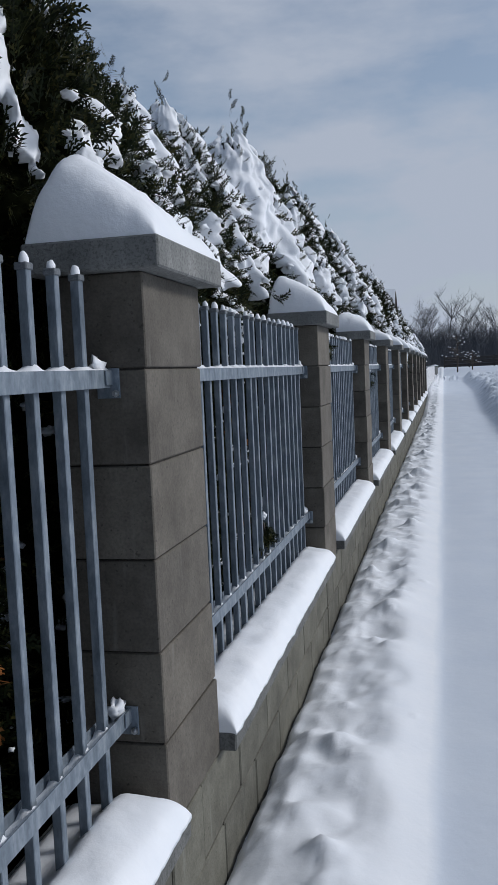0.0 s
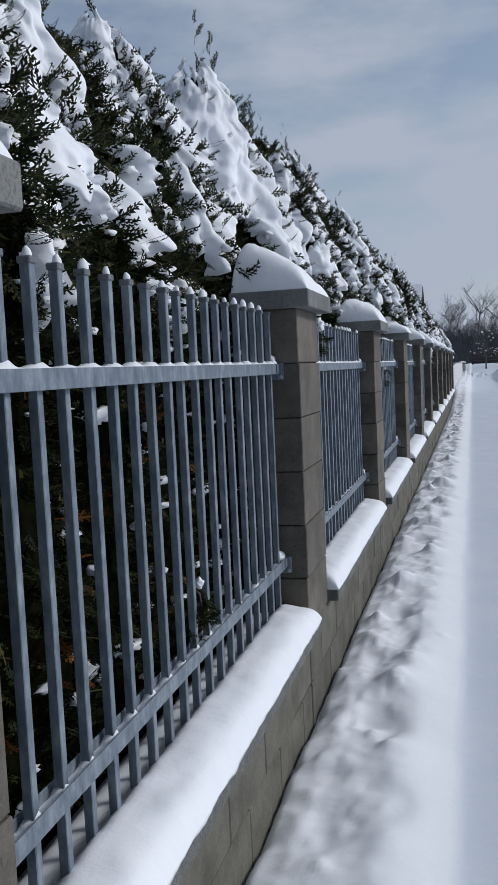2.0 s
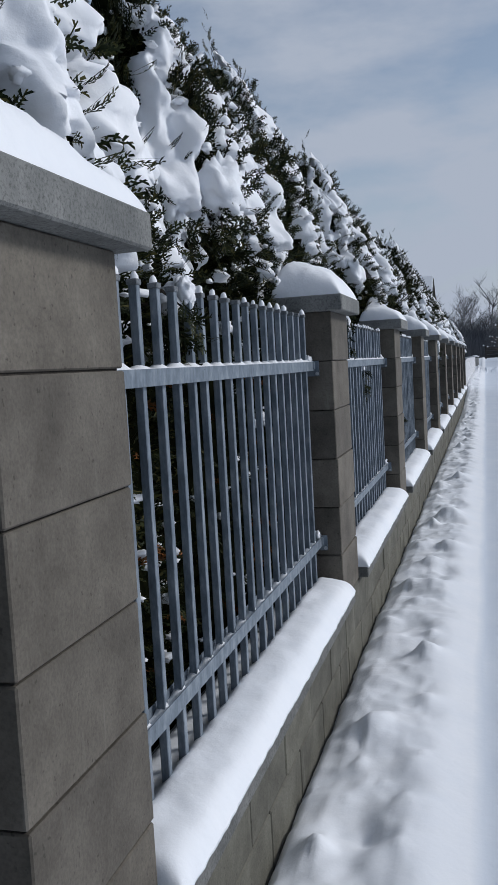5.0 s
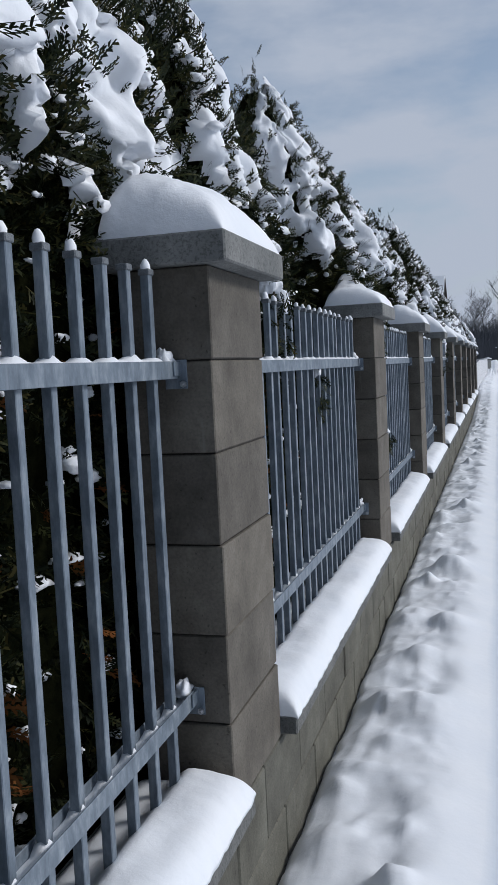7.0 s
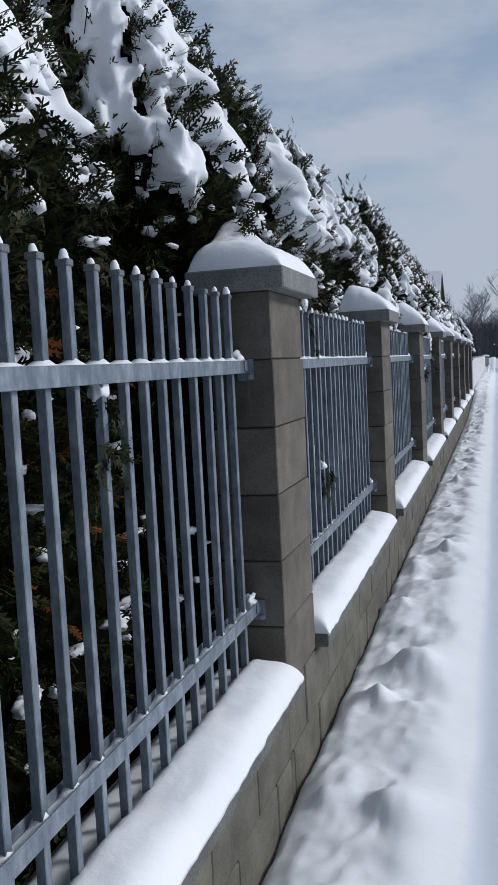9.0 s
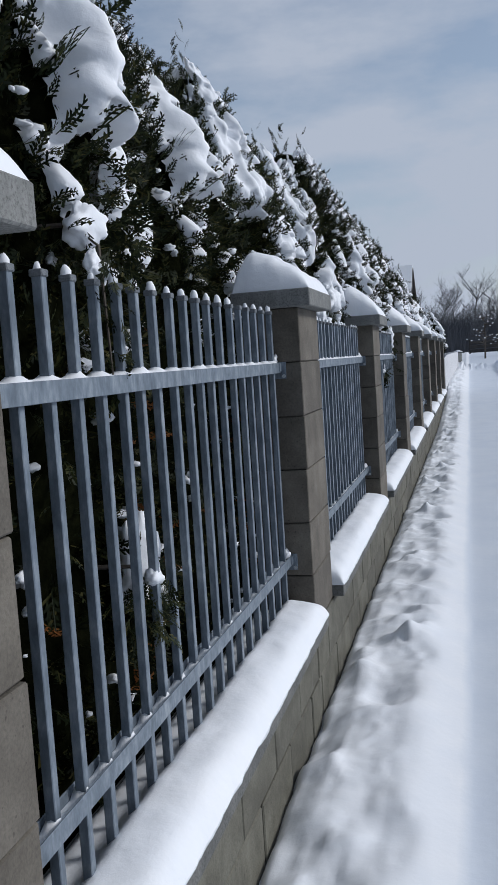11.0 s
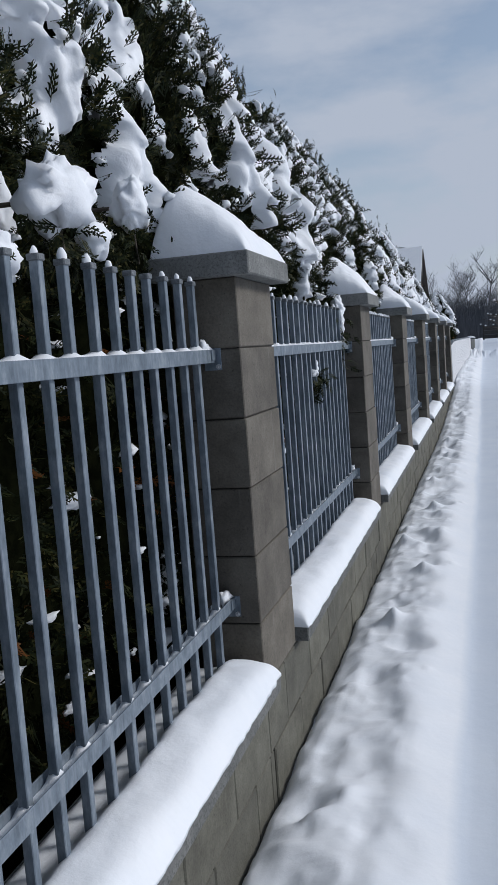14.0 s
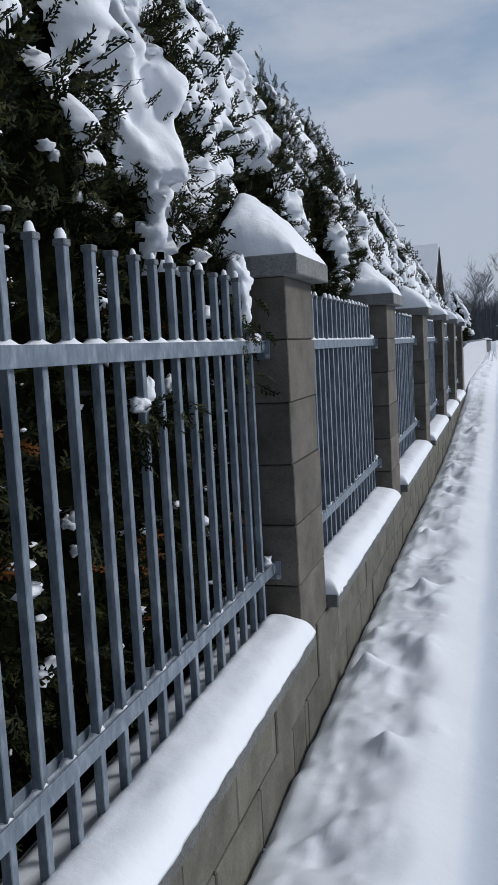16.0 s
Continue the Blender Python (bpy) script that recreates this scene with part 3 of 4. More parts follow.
def thuja(seed, fine=True, bare=0.0):
    """A columnar evergreen, 2.5 m high, loaded with snow; bare: how much less snow it carries."""
    rg = np.random.default_rng(seed)
    H = 2.55
    tree = tagged(new("thuja_tree"), "dark green thuja hedge tree loaded with thick clinging snow", "tree", "thuja hedge")
    bm = bmesh.new()
    tube(bm, [Vector((0, 0, -0.05)), Vector((0.01, 0, 1.2)), Vector((0, 0, H - 0.12))], [0.05, 0.035, 0.006], 7)
    part("trunk", bm, BARK, tree, "brown bark")
    off = seed * 11.3

    def radius(az, z):
        R = profile(z, H)
        cx, cy = np.cos(az), np.sin(az)
        n = fbm(cx * 1.0 + off, cy * 1.0, z * 1.15, 1.9, 3)
        calm = 1 - 0.75 * smoothstep(1.95, 2.35, z)
        return R * (1 + (0.10 + 0.15 * smoothstep(1.3, 1.7, z)) * calm * n) + 0.03 * calm * n

    # near-black core: the shade between the sprays is put into its colour
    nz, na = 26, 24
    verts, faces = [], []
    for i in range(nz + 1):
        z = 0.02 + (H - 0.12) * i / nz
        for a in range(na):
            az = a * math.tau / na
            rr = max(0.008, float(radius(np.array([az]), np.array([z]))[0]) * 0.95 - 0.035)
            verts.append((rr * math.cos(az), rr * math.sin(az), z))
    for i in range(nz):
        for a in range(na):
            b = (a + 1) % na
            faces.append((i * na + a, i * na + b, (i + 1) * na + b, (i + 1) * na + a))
    child("inner_core", raw_mesh("inner_core", verts, faces, CORE, True), tree, "near-black tree core with the inner shade in its colour")

    # snow: sheets that lie down the slope of the boughs, lobed and thick at their lower ends
    sheets = []                                  # azimuth, top, length, upper and lower half width, drift
    for n in range(int((10 if fine else 8) * (1 - 1.7 * bare))):
        top = rg.uniform(1.98, 2.54)
        sheets.append((rg.uniform(-1.5, 1.5), top, min(rg.uniform(0.28, 0.66), top - rg.uniform(1.60, 1.76)), 0.035, rg.uniform(0.06, 0.15), rg.uniform(-0.25, 0.25)))
    for n in range(int((30 if fine else 14) * (1 - 0.9 * bare))):
        top = rg.uniform(1.72, 2.48)
        sheets.append((rg.uniform(-1.7, 1.7), top, min(rg.uniform(0.09, 0.26), top - 1.52), 0.015, rg.uniform(0.022, 0.055), rg.uniform(-0.4, 0.4)))
    for n in range(6):
        sheets.append((rg.uniform(-1.3, 1.3), rg.uniform(1.52, 1.76), rg.uniform(0.06, 0.12), 0.02, rg.uniform(0.03, 0.06), 0.0))

    for n in range(9):                           # the side away from the lane
        top = rg.uniform(2.0, 2.54)
        sheets.append((math.pi + rg.uniform(-1.4, 1.4), top, min(rg.uniform(0.25, 0.6), top - rg.uniform(1.60, 1.76)), 0.035, rg.uniform(0.08, 0.17), rg.uniform(-0.25, 0.25)))

    def cover(A, Z):
        """How deep inside a sheet a place on the tree lies: above 0 there is snow."""
        R = profile(Z, H) + 0.02
        x_, y_ = R * np.cos(A) + off, R * np.sin(A)
        side = 0.040 * fbm(x_, y_, Z * 0.7, 13.0, 3)                       # frayed flanks
        hang = 0.085 * fbm(x_ * 1.6, y_ * 1.6, Z * 0.45 + 7, 15.0, 3)      # fingers at the lower edge
        holes = 1.7 * np.maximum(0, fbm(x_, y_, Z * 0.7 + 17, 7.0, 3) - 0.09)
        best = np.full(np.shape(A), -1.0)
        for a0, top, length, w0, w1, drift in sheets:
            t = (top - Z + hang) / length
            half = w0 + (w1 - w0) * np.clip(t, 0, 1) ** 0.7
            u = np.abs(((A - a0 + math.pi) % math.tau - math.pi) * R + drift * (Z - top) + side) / half
            best = np.maximum(best, np.minimum(np.minimum((1 - u) * half / 0.08, t * length / 0.10), (1 - t) * length / 0.07))
        return best - holes

    ga, gz = np.linspace(-math.pi, math.pi, 256 if fine else 120), np.linspace(1.40, 2.55, 116 if fine else 60)
    A, Z = np.meshgrid(ga, gz)
    Q = cover(A, Z)
    RR = radius(A, Z)
    lumps_ = fbm(RR * np.cos(A) + off, RR * np.sin(A), Z, 7.5, 2)
    depth = np.where(Q > 0, 0.072 * np.sqrt(np.clip(Q, 0, 1)) * (1 + 0.6 * lumps_) + 0.005 * fbm(RR * np.cos(A) + off, RR * np.sin(A), Z, 22.0, 2) * np.clip(Q * 4, 0, 1), -0.045 * np.sqrt(np.clip(-Q, 0, 1)))
    depth = depth * np.minimum(1.0, 0.35 + RR / 0.22)
    RS = np.maximum(0.004, RR + depth)
    droop = 0.030 * np.clip(Q, 0, 1)
    sv = np.stack([RS * np.cos(A), RS * np.sin(A), Z - droop], -1).reshape(-1, 3).tolist()
    nz_, na_ = A.shape
    ids = np.arange(nz_ * na_).reshape(nz_, na_)
    quad = np.stack([ids[:-1, :-1], ids[:-1, 1:], ids[1:, 1:], ids[1:, :-1]], -1).reshape(-1, 4)
    sf = quad[Q.ravel()[quad].max(1) > -0.03].tolist()
    # crowning clot and small clots on sprigs
    for n in range(110 if fine else 20):
        az, z = rg.uniform(-1.7, 1.7), (rg.uniform(1.35, 2.4) if rg.random() < 0.7 else rg.uniform(0.4, 1.35))
        ra = float(radius(np.array([az]), np.array([z]))[0]) + rg.uniform(-0.02, 0.05)
        s = rg.uniform(0.006, 0.020)
        lump(sv, sf, (ra * math.cos(az), ra * math.sin(az), z), s * rg.uniform(0.7, 1.3), s * rg.uniform(0.8, 2.2), s * rg.uniform(0.35, 0.8), n + seed * 50, 6, 10, 0.7)
    for n in range(11 if fine else 4):           # clots lodged deeper, behind the bars
        az, z = rg.uniform(-1.0, 1.0), rg.uniform(0.42, 1.36)
        ra = float(radius(np.array([az]), np.array([z]))[0]) - 0.01
        s = rg.uniform(0.012, 0.030)
        lump(sv, sf, (ra * math.cos(az), ra * math.sin(az), z), s, s * rg.uniform(0.9, 2.2), s * rg.uniform(0.3, 0.75), n + seed * 90, 8, 14, 0.75)
    tagged(child("snow_load", raw_mesh("snow_load", sv, sf, SNOW, True), tree, "thick white clinging snow"), kind="stuff")

    # sprigs
    N = 2700 if fine else 800
    az = np.where(rg.random(N) < 0.05, rg.uniform(-math.pi, math.pi, N), rg.uniform(-1.55, 1.55, N))
    z = np.where(rg.random(N) < 0.70, rg.uniform(1.40, H - 0.16, N), rg.uniform(0.32, 1.45, N))
    Rr = radius(az, z)
    gap = cover(az, z)
    ok = (gap < -0.03) | (rg.random(N) < 0.04)
    az, z, Rr, gap = az[ok], z[ok], Rr[ok], gap[ok]
    N = len(az)
    deep = rg.uniform(-0.10, 0.0, N) + np.where(gap > 0, 0.06, np.where(gap > -0.4, 0.035, 0.0))
    pos = np.stack([(Rr + deep) * np.cos(az), (Rr + deep) * np.sin(az), z], -1)
    rise = np.where(z > 1.75, rg.uniform(0.1, 1.3, N), rg.uniform(-0.7, 0.8, N))
    outv = unit(np.stack([np.cos(az), np.sin(az), rise], -1) + rg.normal(0, 0.32, (N, 3)))
    upv = unit(rg.normal(0, 0.6, (N, 3)) + np.array([[0, 0, 0.3]]))
    size = rg.uniform(0.055, 0.105, N) * (1 if fine else 1.3) * np.where(z > 2.2, 0.8, 1.0)
    # leaders at the top
    tips = []
    for n in range(4):
        bx, by = (0, 0) if n == 0 else (rg.uniform(-0.13, 0.13), rg.uniform(-0.16, 0.16))
        hh = (H + rg.uniform(0.04, 0.16)) if n == 0 else H + rg.uniform(-0.22, 0.04)
        for s in range(12):
            t = s / 11
            tips.append((bx * (1 - 0.2 * t), by * (1 - 0.2 * t), H - 0.42 + (hh - H + 0.42) * t, t))
    tips = np.array(tips)
    tn = len(tips)
    ta = rg.uniform(0, math.tau, tn)
    tout = unit(np.stack([np.cos(ta) * 0.5, np.sin(ta) * 0.5, np.full(tn, 0.9)], -1))
    pos = np.vstack([pos, tips[:, :3]])
    outv = np.vstack([outv, tout])
    upv = np.vstack([upv, unit(rg.normal(0, 1, (tn, 3)))])
    size = np.concatenate([size, (0.105 - 0.04 * tips[:, 3])])
    allv, allf, base = [], [], 0
    which = rg.integers(0, 4, len(pos))
    for w in range(4):
        s = which == w
        V, F = place(SPRAYS[w] if fine else COARSE[w], pos[s], outv[s], upv[s], size[s], rg)
        allv.append(V)
        allf.append(F + base)
        base += len(V)
    V = np.vstack(allv)
    rad = np.hypot(V[:, 0], V[:, 1])
    lim = np.where(V[:, 2] < 1.5, 0.50, 9.0)
    V[:, :2] *= np.minimum(1, lim / np.maximum(rad, 1e-6))[:, None]
    child("foliage", raw_mesh("foliage", V.tolist(), np.vstack(allf).tolist(), LEAF), tree, "scaly dark green sprays")
    # a few withered sprigs low down
    n = 16
    az, z = rg.normal(0, 0.7, n), rg.uniform(0.4, 1.35, n)
    Rr = radius(az, z) - 0.02
    pos = np.stack([Rr * np.cos(az), Rr * np.sin(az), z], -1)
    V, F = place(SPRAYS[0], pos, unit(np.stack([np.cos(az), np.sin(az), rg.uniform(-0.6, 0.2, n)], -1)), unit(rg.normal(0, 1, (n, 3))), rg.uniform(0.05, 0.10, n), rg)
    tagged(child("withered_foliage", raw_mesh("withered_foliage", V.tolist(), F.tolist(), DEAD), tree, "withered orange-brown sprigs"), kind="stuff")
    return tree


SPRAYS = [spray_template(s) for s in range(4)]
COARSE = [spray_template(s + 9, False) for s in range(4)]
HEDGE_X, TREE_STEP = -0.69, 0.55
fine_trees = [thuja(s, True, b) for s, b in ((1, 0.12), (2, 0.02), (3, 0.30), (4, -0.04), (5, 0.44), (6, 0.05), (7, -0.02))]
plain_trees = [thuja(s, False) for s in range(21, 25)]
spots = [(-2.3 + TREE_STEP * n) for n in range(int((28.6 + 2.3) / TREE_STEP) + 1)]
fresh = set()
for n, y in enumerate(spots):
    r = random.Random(n + 5)
    pool = fine_trees if y < 18.5 else plain_trees
    src = pool[(n * 3 + n // 7) % len(pool)]
    if min(abs(y - d) for d in (0.5, 8.4, 9.3, 10.1, 14.4)) < 0.5:
        src = fine_trees[4] if n % 2 and y < 13 else fine_trees[2]
    s = r.uniform(0.96, 1.04)
    m = pose(HEDGE_X + r.uniform(-0.05, 0.03), y + r.uniform(-0.07, 0.07), 0.0, r.uniform(-3, 3), r.uniform(-2, 3), r.uniform(-30, 30))
    tall = (r.uniform(0.97, 1.07) + 0.08 * float(smoothstep(3, 6, y) * smoothstep(24, 20, y))) * (1 - 0.12 * max(0, min(1, (y - 19) / 9)))
    m = m @ Matrix.Diagonal((s, s * r.choice((1, -1)), tall, 1))
    if src.name not in fresh:
        fresh.add(src.name)
        src.matrix_basis = m
    else:
        keep_scale = src.scale.copy()
        src.scale = (1, 1, 1)
        made = copy_thing(src, m)
        src.scale = keep_scale


# ---------------------------------------------------------------- single sprigs that hang over or through the bars
def sprig(x, y, z, size, clots, seed, droop=0.6):
    """clots: (dx, dy, dz, rx, ry, rz) of the snow on it."""
    rg = np.random.default_rng(seed)
    t = tagged(new("thuja_sprig"), "snow-tipped green thuja sprig reaching out through the fence", "twig", "sprigs in the fence")
    t.location = (x, y, z)
    bm = bmesh.new()
    tube(bm, [Vector((-0.16, 0, 0.05)), Vector((-0.06, 0.01, 0.05)), Vector((0.0, 0.0, 0.0)), Vector((0.01, 0.0, -size * droop))], [0.006, 0.005, 0.004, 0.002], 5)
    part("stem", bm, BARK, t)
    n = 70
    a = rg.uniform(0, math.tau, n)
    k = rg.random(n)
    pos = np.stack([-0.05 * k + rg.normal(0, size * 0.16, n), rg.normal(0, size * 0.25, n), -k * size * droop + rg.normal(0, 0.02, n)], -1)
    outv = unit(np.stack([rg.normal(0.15, 0.5, n), rg.normal(0, 0.6, n), rg.normal(-0.6, 0.4, n)], -1))
    V, F = place(SPRAYS[seed % 4], pos, outv, unit(rg.normal(0, 1, (n, 3))), rg.uniform(0.045, 0.085, n), rg)
    child("foliage", raw_mesh("foliage", V.tolist(), F.tolist(), LEAF), t, "scaly green sprays")
    for c, (dx, dy, dz, rx, ry, rz) in enumerate(clots):
        v, f = [], []
        lump(v, f, (dx, dy, dz), rx * 0.8, ry * 0.8, rz * 0.8, seed * 3 + c, 18, 26, 0.3)
        mid_ = Vector((dx, dy, dz))
        for i, p in enumerate(v):            # lumpy, sagging and wider below
            q = Vector(p) - mid_
            u = q.z / (rz + 1e-6)
            q *= 1 + 0.34 * noise.fractal(Vector(p) * 22 + Vector((seed, c, 0)), 0.9, 2.0, 4)
            q.x, q.y = q.x * (1 - 0.30 * u), q.y * (1 - 0.38 * u)
            q.z += 0.25 * rz * noise.noise(Vector(p) * 16 + Vector((c, seed, 4)))
            v[i] = tuple(mid_ + q)
        child("snow_clot", raw_mesh("snow_clot", v, f, SNOW, True), t, "white snow clot")


sprig(-0.10, 1.53, 0.70, 0.12, [(0, 0, 0.03, 0.02, 0.02, 0.02)], 1)
sprig(-0.10, 3.53, 1.44, 0.13, [(0, 0, 0.05, 0.03, 0.03, 0.045), (0.0, 0.03, -0.02, 0.022, 0.025, 0.03)], 2)
sprig(-0.16, 3.64, 1.42, 0.15, [(0, 0, 0.06, 0.05, 0.07, 0.06)], 3)
sprig(-0.10, 6.56, 1.22, 0.13, [(0, 0, 0.04, 0.022, 0.024, 0.05)], 4, 1.6)
sprig(-0.11, 5.98, 1.54, 0.20, [(-0.02, 0, 0.03, 0.05, 0.08, 0.07), (0.01, 0.07, -0.05, 0.03, 0.03, 0.05)], 5, 1.0)
sprig(-0.10, 8.65, 0.82, 0.12, [(0, 0, 0.03, 0.025, 0.03, 0.025)], 6)
sprig(-0.11, 8.51, 1.56, 0.24, [(-0.04, 0.03, 0.05, 0.04, 0.07, 0.05), (0.0, -0.04, -0.04, 0.02, 0.03, 0.03)], 7, 1.1)
sprig(-0.20, 8.80, 0.84, 0.14, [(0, 0, 0.0, 0.06, 0.09, 0.15), (0.03, 0.07, -0.10, 0.035, 0.04, 0.04)], 8)
sprig(-0.17, 11.81, 1.58, 0.20, [(0, 0, 0.06, 0.085, 0.13, 0.085), (0.02, 0.12, -0.02, 0.04, 0.05, 0.05)], 9)
sprig(-0.16, 11.42, 1.50, 0.18, [(0, 0, 0.05, 0.05, 0.06, 0.075), (0.02, 0.09, -0.01, 0.04, 0.045, 0.05)], 10)
sprig(-0.17, 12.20, 1.62, 0.16, [(0, 0, 0.05, 0.05, 0.06, 0.08)], 11)
sprig(-0.10, 14.05, 1.15, 0.12, [(0, 0, 0.02, 0.025, 0.03, 0.022), (0, 0.05, 0.05, 0.018, 0.02, 0.04)], 12)
sprig(-0.10, 14.84, 1.45, 0.22, [(0, 0, 0.04, 0.045, 0.05, 0.08), (0.0, 0.02, -0.06, 0.035, 0.035, 0.06)], 13, 1.2)
sprig(-0.13, 14.31, 1.17, 0.12, [(0, 0, 0.03, 0.025, 0.03, 0.035)], 14)
sprig(-0.22, 4.27, 1.80, 0.22, [(0, 0, 0.08, 0.09, 0.11, 0.12)], 15)
sprig(-0.20, 3.53, 1.76, 0.15, [(0, 0, 0.03, 0.06, 0.085, 0.05)], 16)

# ---------------------------------------------------------------- beyond the last pillar
def ground_at(y):
    return 0.35 * float(smoothstep(21, 31, y)) + 0.62 * float(smoothstep(55, 68, y))


for n in range(12):                     # looser evergreens behind the pale fence
    r = random.Random(n + 70)
    y = 29.6 + n * 1.9
    src = plain_trees[n % len(plain_trees)]
    keep_scale = src.scale.copy()
    src.scale = (1, 1, 1)
    t = copy_thing(src, pose(-0.95 + r.uniform(-0.3, 0.1), y, ground_at(y) - 0.1, 0, 0, r.uniform(0, 360)) @ Matrix.Diagonal((1.2, 1.2, (0.95, 0.85, 0.8, 0.72, 0.78, 0.7, 0.75, 0.8, 0.95, 1.2, 0.8, 0.7)[n] * r.uniform(0.95, 1.05), 1)))
    src.scale = keep_scale
    tagged(t, "bushy dark evergreen with snow behind a pale fence", group="evergreens past the hedge")

BOARD_W, SECTION = 0.11, 2.2
bm = bmesh.new()
box(bm, -0.012, 0.012, 0, BOARD_W - 0.018, 0.05, 0.82, 0.004)
BOARD = mesh_of(bm, "board", WHITE_BOARD)
bm = bmesh.new()
box(bm, -0.045, -0.014, 0, SECTION, 0, 0.05, 0.003)
FENCE_RAIL = mesh_of(bm, "rail", WHITE_BOARD)
bm = bmesh.new()
box(bm, -0.08, -0.014, -0.035, 0.035, -0.3, 0.86, 0.004)
FENCE_POST = mesh_of(bm, "post", WHITE_BOARD)
for n in range(11):
    y = 27.95 + n * SECTION
    f = tagged(new("pale_fence"), "pale white-painted upright board fence half sunk in snow", "fence", "pale board fence")
    f.location = (0.0, y, ground_at(y) + 0.02)
    f.rotation_euler = (math.atan2(ground_at(y + SECTION) - ground_at(y), SECTION), 0, 0)
    child("post", FENCE_POST, f)
    for z in (0.18, 0.62):
        child("rail", FENCE_RAIL, f, at=(0, 0, z))
    for b in range(20):
        child("board", BOARD, f, at=(0, b * BOARD_W, 0))

end_y = 27.95 + 11 * SECTION + 0.4
gate_pillar = tagged(new("gate_pillar"), "short tan rendered gate pillar with a little snow on top", "pillar")
gate_pillar.location = (0.05, end_y, ground_at(end_y) - 0.1)
bm = bmesh.new()
box(bm, -0.25, 0.15, -0.2, 0.2, -0.2, 0.86, 0.01)
part("body", bm, RENDER_WALL, gate_pillar, "tan rendered body")
bm = bmesh.new()
box(bm, -0.28, 0.18, -0.23, 0.23, 0.86, 0.92, 0.01)
part("cap", bm, CAST, gate_pillar, "grey cap")
v_, f_ = [], []
lump(v_, f_, (-0.05, 0, 0.915), 0.22, 0.21, 0.10, 3, 6, 16, 0.2, True)
child("snow", raw_mesh("snow", v_, f_, SNOW, True), gate_pillar, "white snow on the cap")

# dark fence across the far end of the lane
for n in range(22):
    x = 0.6 + n * 2.0
    f = tagged(new("dark_fence"), "low dark wooden board fence at the far edge of the field", "fence", "dark field fence")
    f.location = (x, 72, ground_at(72) - 0.1)
    for c, z in enumerate((0.12, 0.42, 0.70)):
        bm = bmesh.new()
        box(bm, 0, 1.98, -0.02, 0.02, z, z + 0.25, 0.01)
        part("board", bm, DARK_WOOD, f)
    bm = bmesh.new()
    box(bm, -0.05, 0.05, 0.02, 0.12, -0.2, 1.05, 0.01)
    part("post", bm, DARK_WOOD, f)


# ---------------------------------------------------------------- houses behind the hedge
def house(x0, x1, y0, y1, eave, ridge, along, wall_mat, gable_mat, label):
    """A gabled house; along: the axis of its ridge."""
    h = tagged(new("house"), label, "house", "houses behind the hedge")
    bm = bmesh.new()
    box(bm, x0, x1, y0, y1, 0, eave)
    part("wall", bm, wall_mat, h)
    xm, ym = (x0 + x1) / 2, (y0 + y1) / 2
    over = 0.5
    for s in (-1, 1):
        for name, mat, lift, thick, grow in (("roof", DARK_WOOD, 0.0, 0.18, 0.0), ("roof_snow", SNOW, 0.18, 0.22, -0.06)):
            bm = bmesh.new()
            if along == "x":
                run = (y1 - y0) / 2
                drop = (ridge - eave) / run * (over + grow)
                pts = [(x, yy, zz) for x in (x0 - over - grow, x1 + over + grow) for yy, zz in ((ym, ridge), (ym + s * (run + over + grow), eave - drop))]
            else:
                run = (x1 - x0) / 2
                drop = (ridge - eave) / run * (over + grow)
                pts = [(xx, y, zz) for y in (y0 - over - grow, y1 + over + grow) for xx, zz in ((xm, ridge), (xm + s * (run + over + grow), eave - drop))]
            lo = [bm.verts.new((a, b, c + lift)) for a, b, c in pts]
            hi = [bm.verts.new((a, b, c + lift + thick)) for a, b, c in pts]
            for q in ((0, 1, 3, 2),):
                bm.faces.new([lo[i] for i in q])
                bm.faces.new([hi[i] for i in q][::-1])
            for a, b in ((0, 1), (1, 3), (3, 2), (2, 0)):
                bm.faces.new((lo[a], hi[a], hi[b], lo[b]))
            bmesh.ops.recalc_face_normals(bm, faces=bm.faces)
            part(name, bm, mat, h, "thick white roof snow" if name == "roof_snow" else "dark roof edge")
    for s in (0, 1):
        bm = bmesh.new()
        if along == "x":
            x = (x0, x1)[s]
            tri = [(x, y0, eave), (x, y1, eave), (x, ym, ridge)]
            push = Vector((0.12 if s else -0.12, 0, 0))
        else:
            y = (y0, y1)[s]
            tri = [(x0, y, eave), (x1, y, eave), (xm, y, ridge)]
            push = Vector((0, 0.12 if s else -0.12, 0))
        a = [bm.verts.new(p) for p in tri]
        b = [bm.verts.new(Vector(p) + push) for p in tri]
        bm.faces.new(a)
        bm.faces.new(b[::-1])
        for i in range(3):
            bm.faces.new((a[i], a[(i + 1) % 3], b[(i + 1) % 3], b[i]))
        bmesh.ops.recalc_face_normals(bm, faces=bm.faces)
        part("gable", bm, gable_mat, h, "dark red gable cladding" if gable_mat is BRICK_RED else "dark gable cladding")
    return h


house(-14.5, -3.8, 69.5, 78.5, 4.2, 7.5, "x", RENDER_WALL, BRICK_RED, "gabled house with a snowy roof and dark red gable")
house(-14.0, -4.4, 38.0, 46.0, 3.4, 6.62, "x", RENDER_WALL, DARK_WOOD, "gabled house with a snowy roof and dark gable edge")
house(-12.5, -5.2, 4.0, 12.0, 5.6, 8.6, "y", RENDER_WALL, DARK_WOOD, "tall house with dark eaves and a snowy roof")


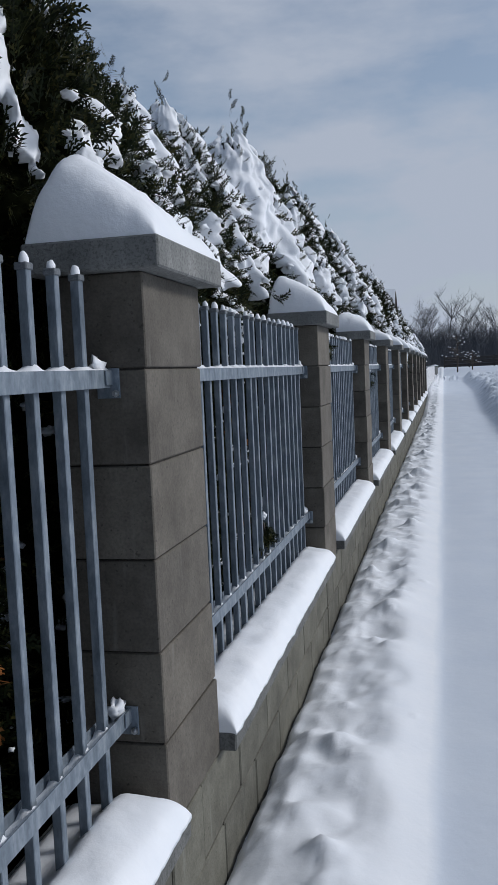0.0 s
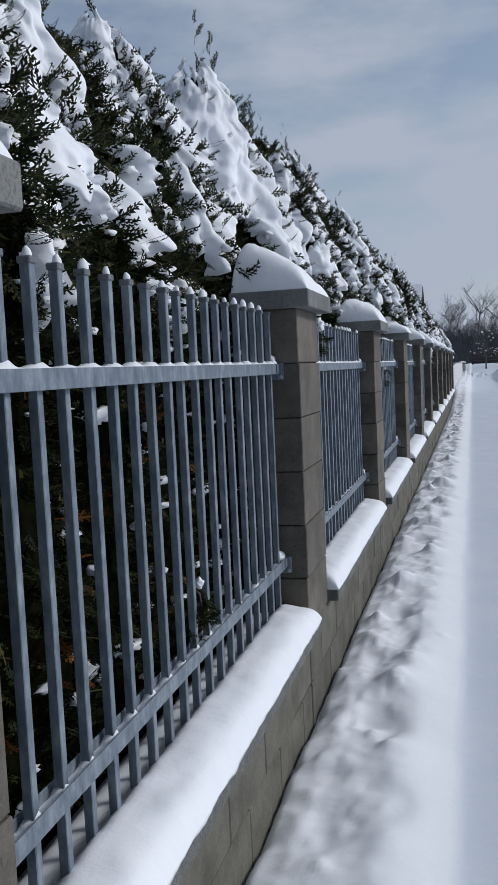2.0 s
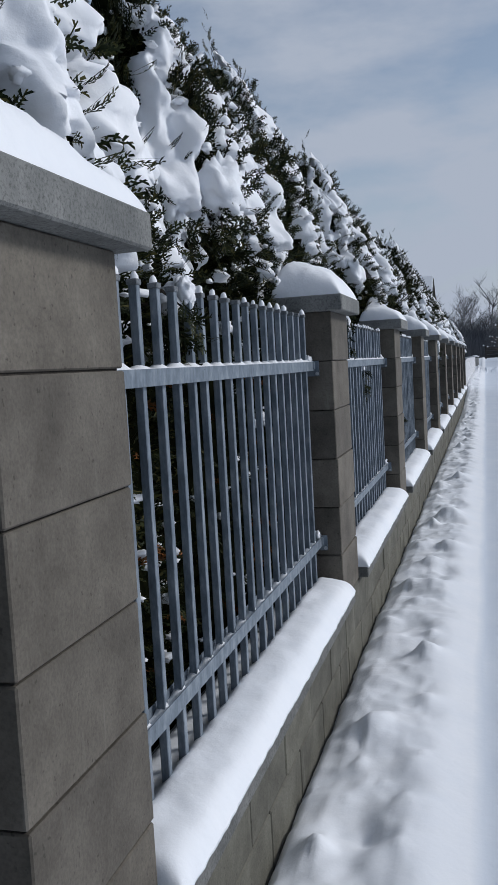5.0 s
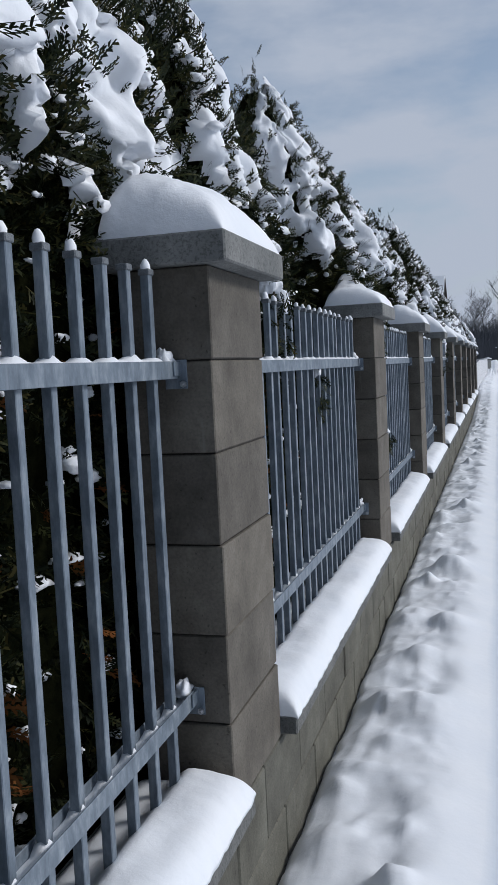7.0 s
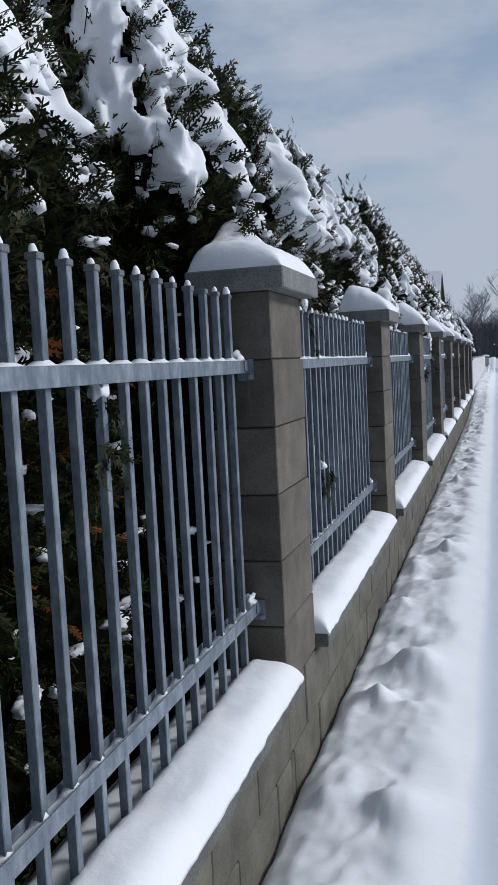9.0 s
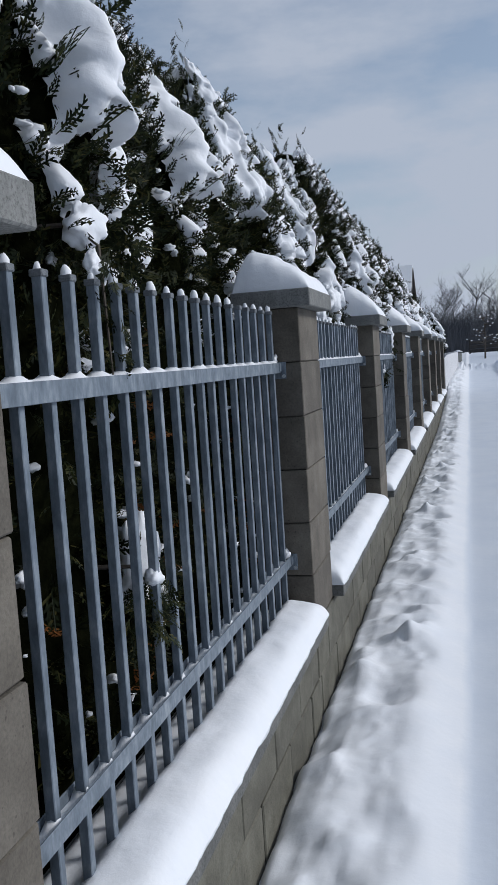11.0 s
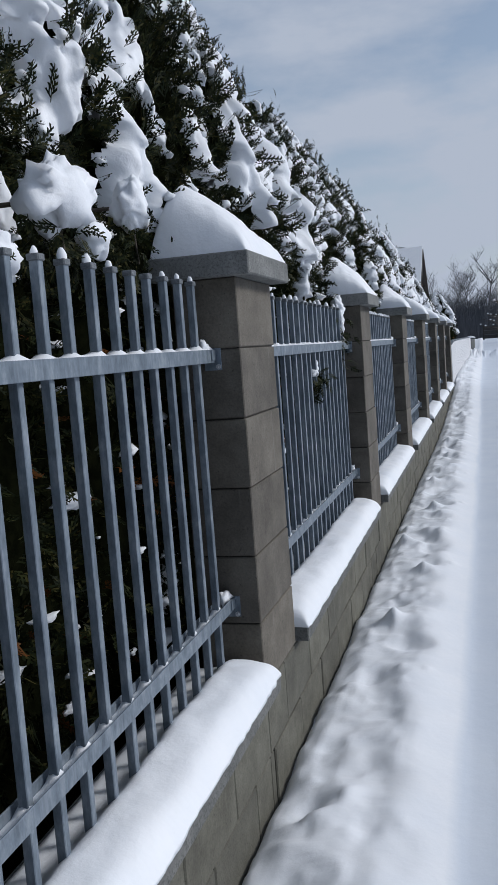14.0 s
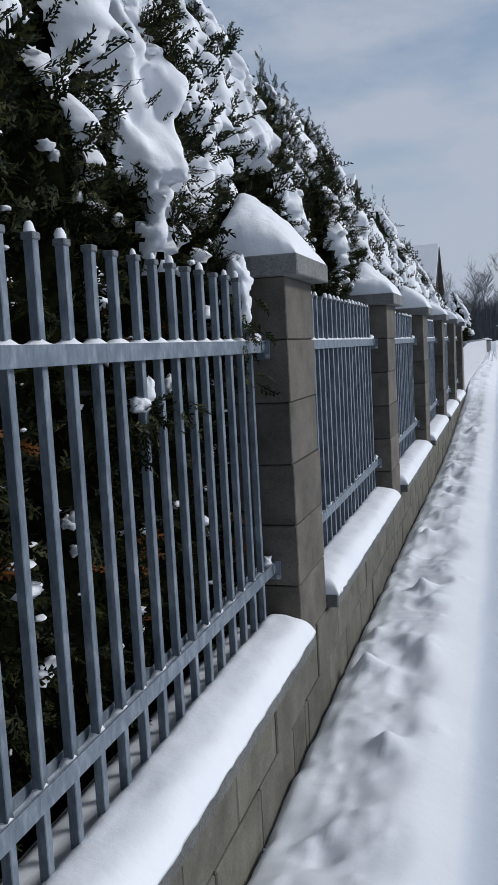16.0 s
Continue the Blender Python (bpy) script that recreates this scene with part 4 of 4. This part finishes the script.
# ---------------------------------------------------------------- bare woods in the distance
def bare_tree(seed, height, label, twigs=4):
    r = random.Random(seed)
    tree = tagged(new("bare_tree"), label, "tree", "bare woods")
    trunk, crown = bmesh.new(), bmesh.new()

    def branch(bm, p, d, length, rad, level):
        pts, radii = [p], [rad]
        for i in range(3):
            d = (d + Vector((r.uniform(-0.18, 0.18), r.uniform(-0.18, 0.18), r.uniform(-0.02, 0.16)))).normalized()
            pts.append(pts[-1] + d * length / 3)
            radii.append(rad * (1 - 0.27 * (i + 1)))
        tube(bm, pts, radii, 6 if level == 0 else 3)
        if level < 3:
            for n in range((11, twigs + 3, twigs)[level]):
                t = r.uniform(0.30, 1.0)
                i = min(2, int(t * 3))
                q = pts[i].lerp(pts[i + 1], t * 3 - i)
                a = r.uniform(0, math.tau)
                out = Vector((math.cos(a), math.sin(a), r.uniform(0.5, 1.4))).normalized()
                branch(crown, q, out, length * r.uniform(0.34, 0.55), rad * 0.42, level + 1)

    branch(trunk, Vector((0, 0, -0.3)), Vector((0, 0, 1)), height * 0.8, height * 0.016, 0)
    part("trunk", trunk, HAZED_BARK, tree, "grey bark")
    part("crown", crown, HAZED_BARK, tree, "fine leafless grey-brown branches")
    return tree


kinds = [bare_tree(s, h, "tall leafless grey deciduous tree at the edge of a snowy field") for s, h in ((1, 8.5), (2, 7.0), (3, 9.5), (4, 6.0), (5, 7.5))]
r = random.Random(12)
for n in range(66):
    row = n % 3
    x, y = -12 + n * 0.42 + r.uniform(-1.0, 1.0), (100, 118, 138)[row] + r.uniform(-6, 6)
    m = pose(x, y, 0.9, 0, 0, r.uniform(0, 360)) @ Matrix.Diagonal((1, 1, 1, 1)) @ Matrix.Scale(r.uniform(0.5, 0.85) * (0.9, 1.1, 1.3)[row], 4)
    if n < len(kinds):
        kinds[n].matrix_basis = m
    else:
        src = kinds[n % len(kinds)]
        keep_scale = src.scale.copy()
        src.scale = (1, 1, 1)
        copy_thing(src, m)
        src.scale = keep_scale

# undergrowth: a dense belt of thin stems
r = random.Random(31)
verts, faces = [], []
for n in range(14000):
    x, y = r.uniform(-18, 22), r.uniform(92, 150)
    h, lean = r.uniform(1.2, 3.9) + max(0, y - 105) * 0.085, r.uniform(-0.7, 0.7)
    w = r.uniform(0.02, 0.06)
    a = len(verts)
    verts += [(x - w, y, 0.8), (x + w, y, 0.8), (x, y + w * 2, 0.8), (x + lean, y + r.uniform(-0.4, 0.4), 0.8 + h)]
    faces += [(a, a + 1, a + 3), (a + 1, a + 2, a + 3), (a + 2, a, a + 3)]
tagged(new("undergrowth", raw_mesh("undergrowth", verts, faces, HAZED_BARK)), "dense grey-brown leafless undergrowth at the edge of the woods", "bushes", kind="stuff")

# low wooded rise behind, closing the view
xs, ys = np.linspace(-160, 170, 330), np.linspace(150, 205, 8)
verts = [(x, y, 0.8 + (y - 150) / 55 * (5.5 + 3.0 * noise.fractal(Vector((x * 0.16, 0, 1)), 0.6, 2.0, 6)) + 0.5 * noise.noise(Vector((x * 0.4, y * 0.4, 2)))) for y in ys for x in xs]
faces = [(j * 330 + i, j * 330 + i + 1, (j + 1) * 330 + i + 1, (j + 1) * 330 + i) for j in range(7) for i in range(329)]
tagged(new("backdrop", raw_mesh("backdrop", verts, faces, HAZED_BARK, True)), "grey-brown wooded rise on the horizon", "woods", kind="structure")


# young tree with snow where the lane ends
def young_tree(x, y, h, seed):
    r = random.Random(seed)
    t = tagged(new("young_tree"), "small leafless young tree with snow clots at the lane end", "tree")
    t.location = (x, y, ground_at(y))
    bm, crown = bmesh.new(), bmesh.new()
    tube(bm, [Vector((0, 0, -0.2)), Vector((0.05, 0, h * 0.5)), Vector((0, 0.05, h))], [0.06, 0.04, 0.01])
    part("trunk", bm, BARK, t)
    verts, faces = [], []
    for n in range(46):
        z = r.uniform(0.25, 0.95) * h
        a = r.uniform(0, math.tau)
        ln = (h - z) * 0.45 + 0.35
        d = Vector((math.cos(a), math.sin(a), r.uniform(0.1, 0.5)))
        p = Vector((0, 0, z))
        tube(crown, [p, p + d * ln * 0.5, p + d * ln + Vector((0, 0, -0.08))], [0.022, 0.014, 0.005], 4)
        if r.random() < 0.6:
            q = p + d * ln * r.uniform(0.5, 1.0)
            lump(verts, faces, q + Vector((0, 0, 0.03)), 0.055, 0.055, 0.03, n, 4, 7, 0.5)
    part("crown", crown, BARK, t)
    tagged(child("snow_load", raw_mesh("snow_load", verts, faces, SNOW, True), t, "white snow clots"), kind="stuff")


young_tree(1.5, 62, 2.6, 5)
young_tree(2.6, 64, 1.3, 8)
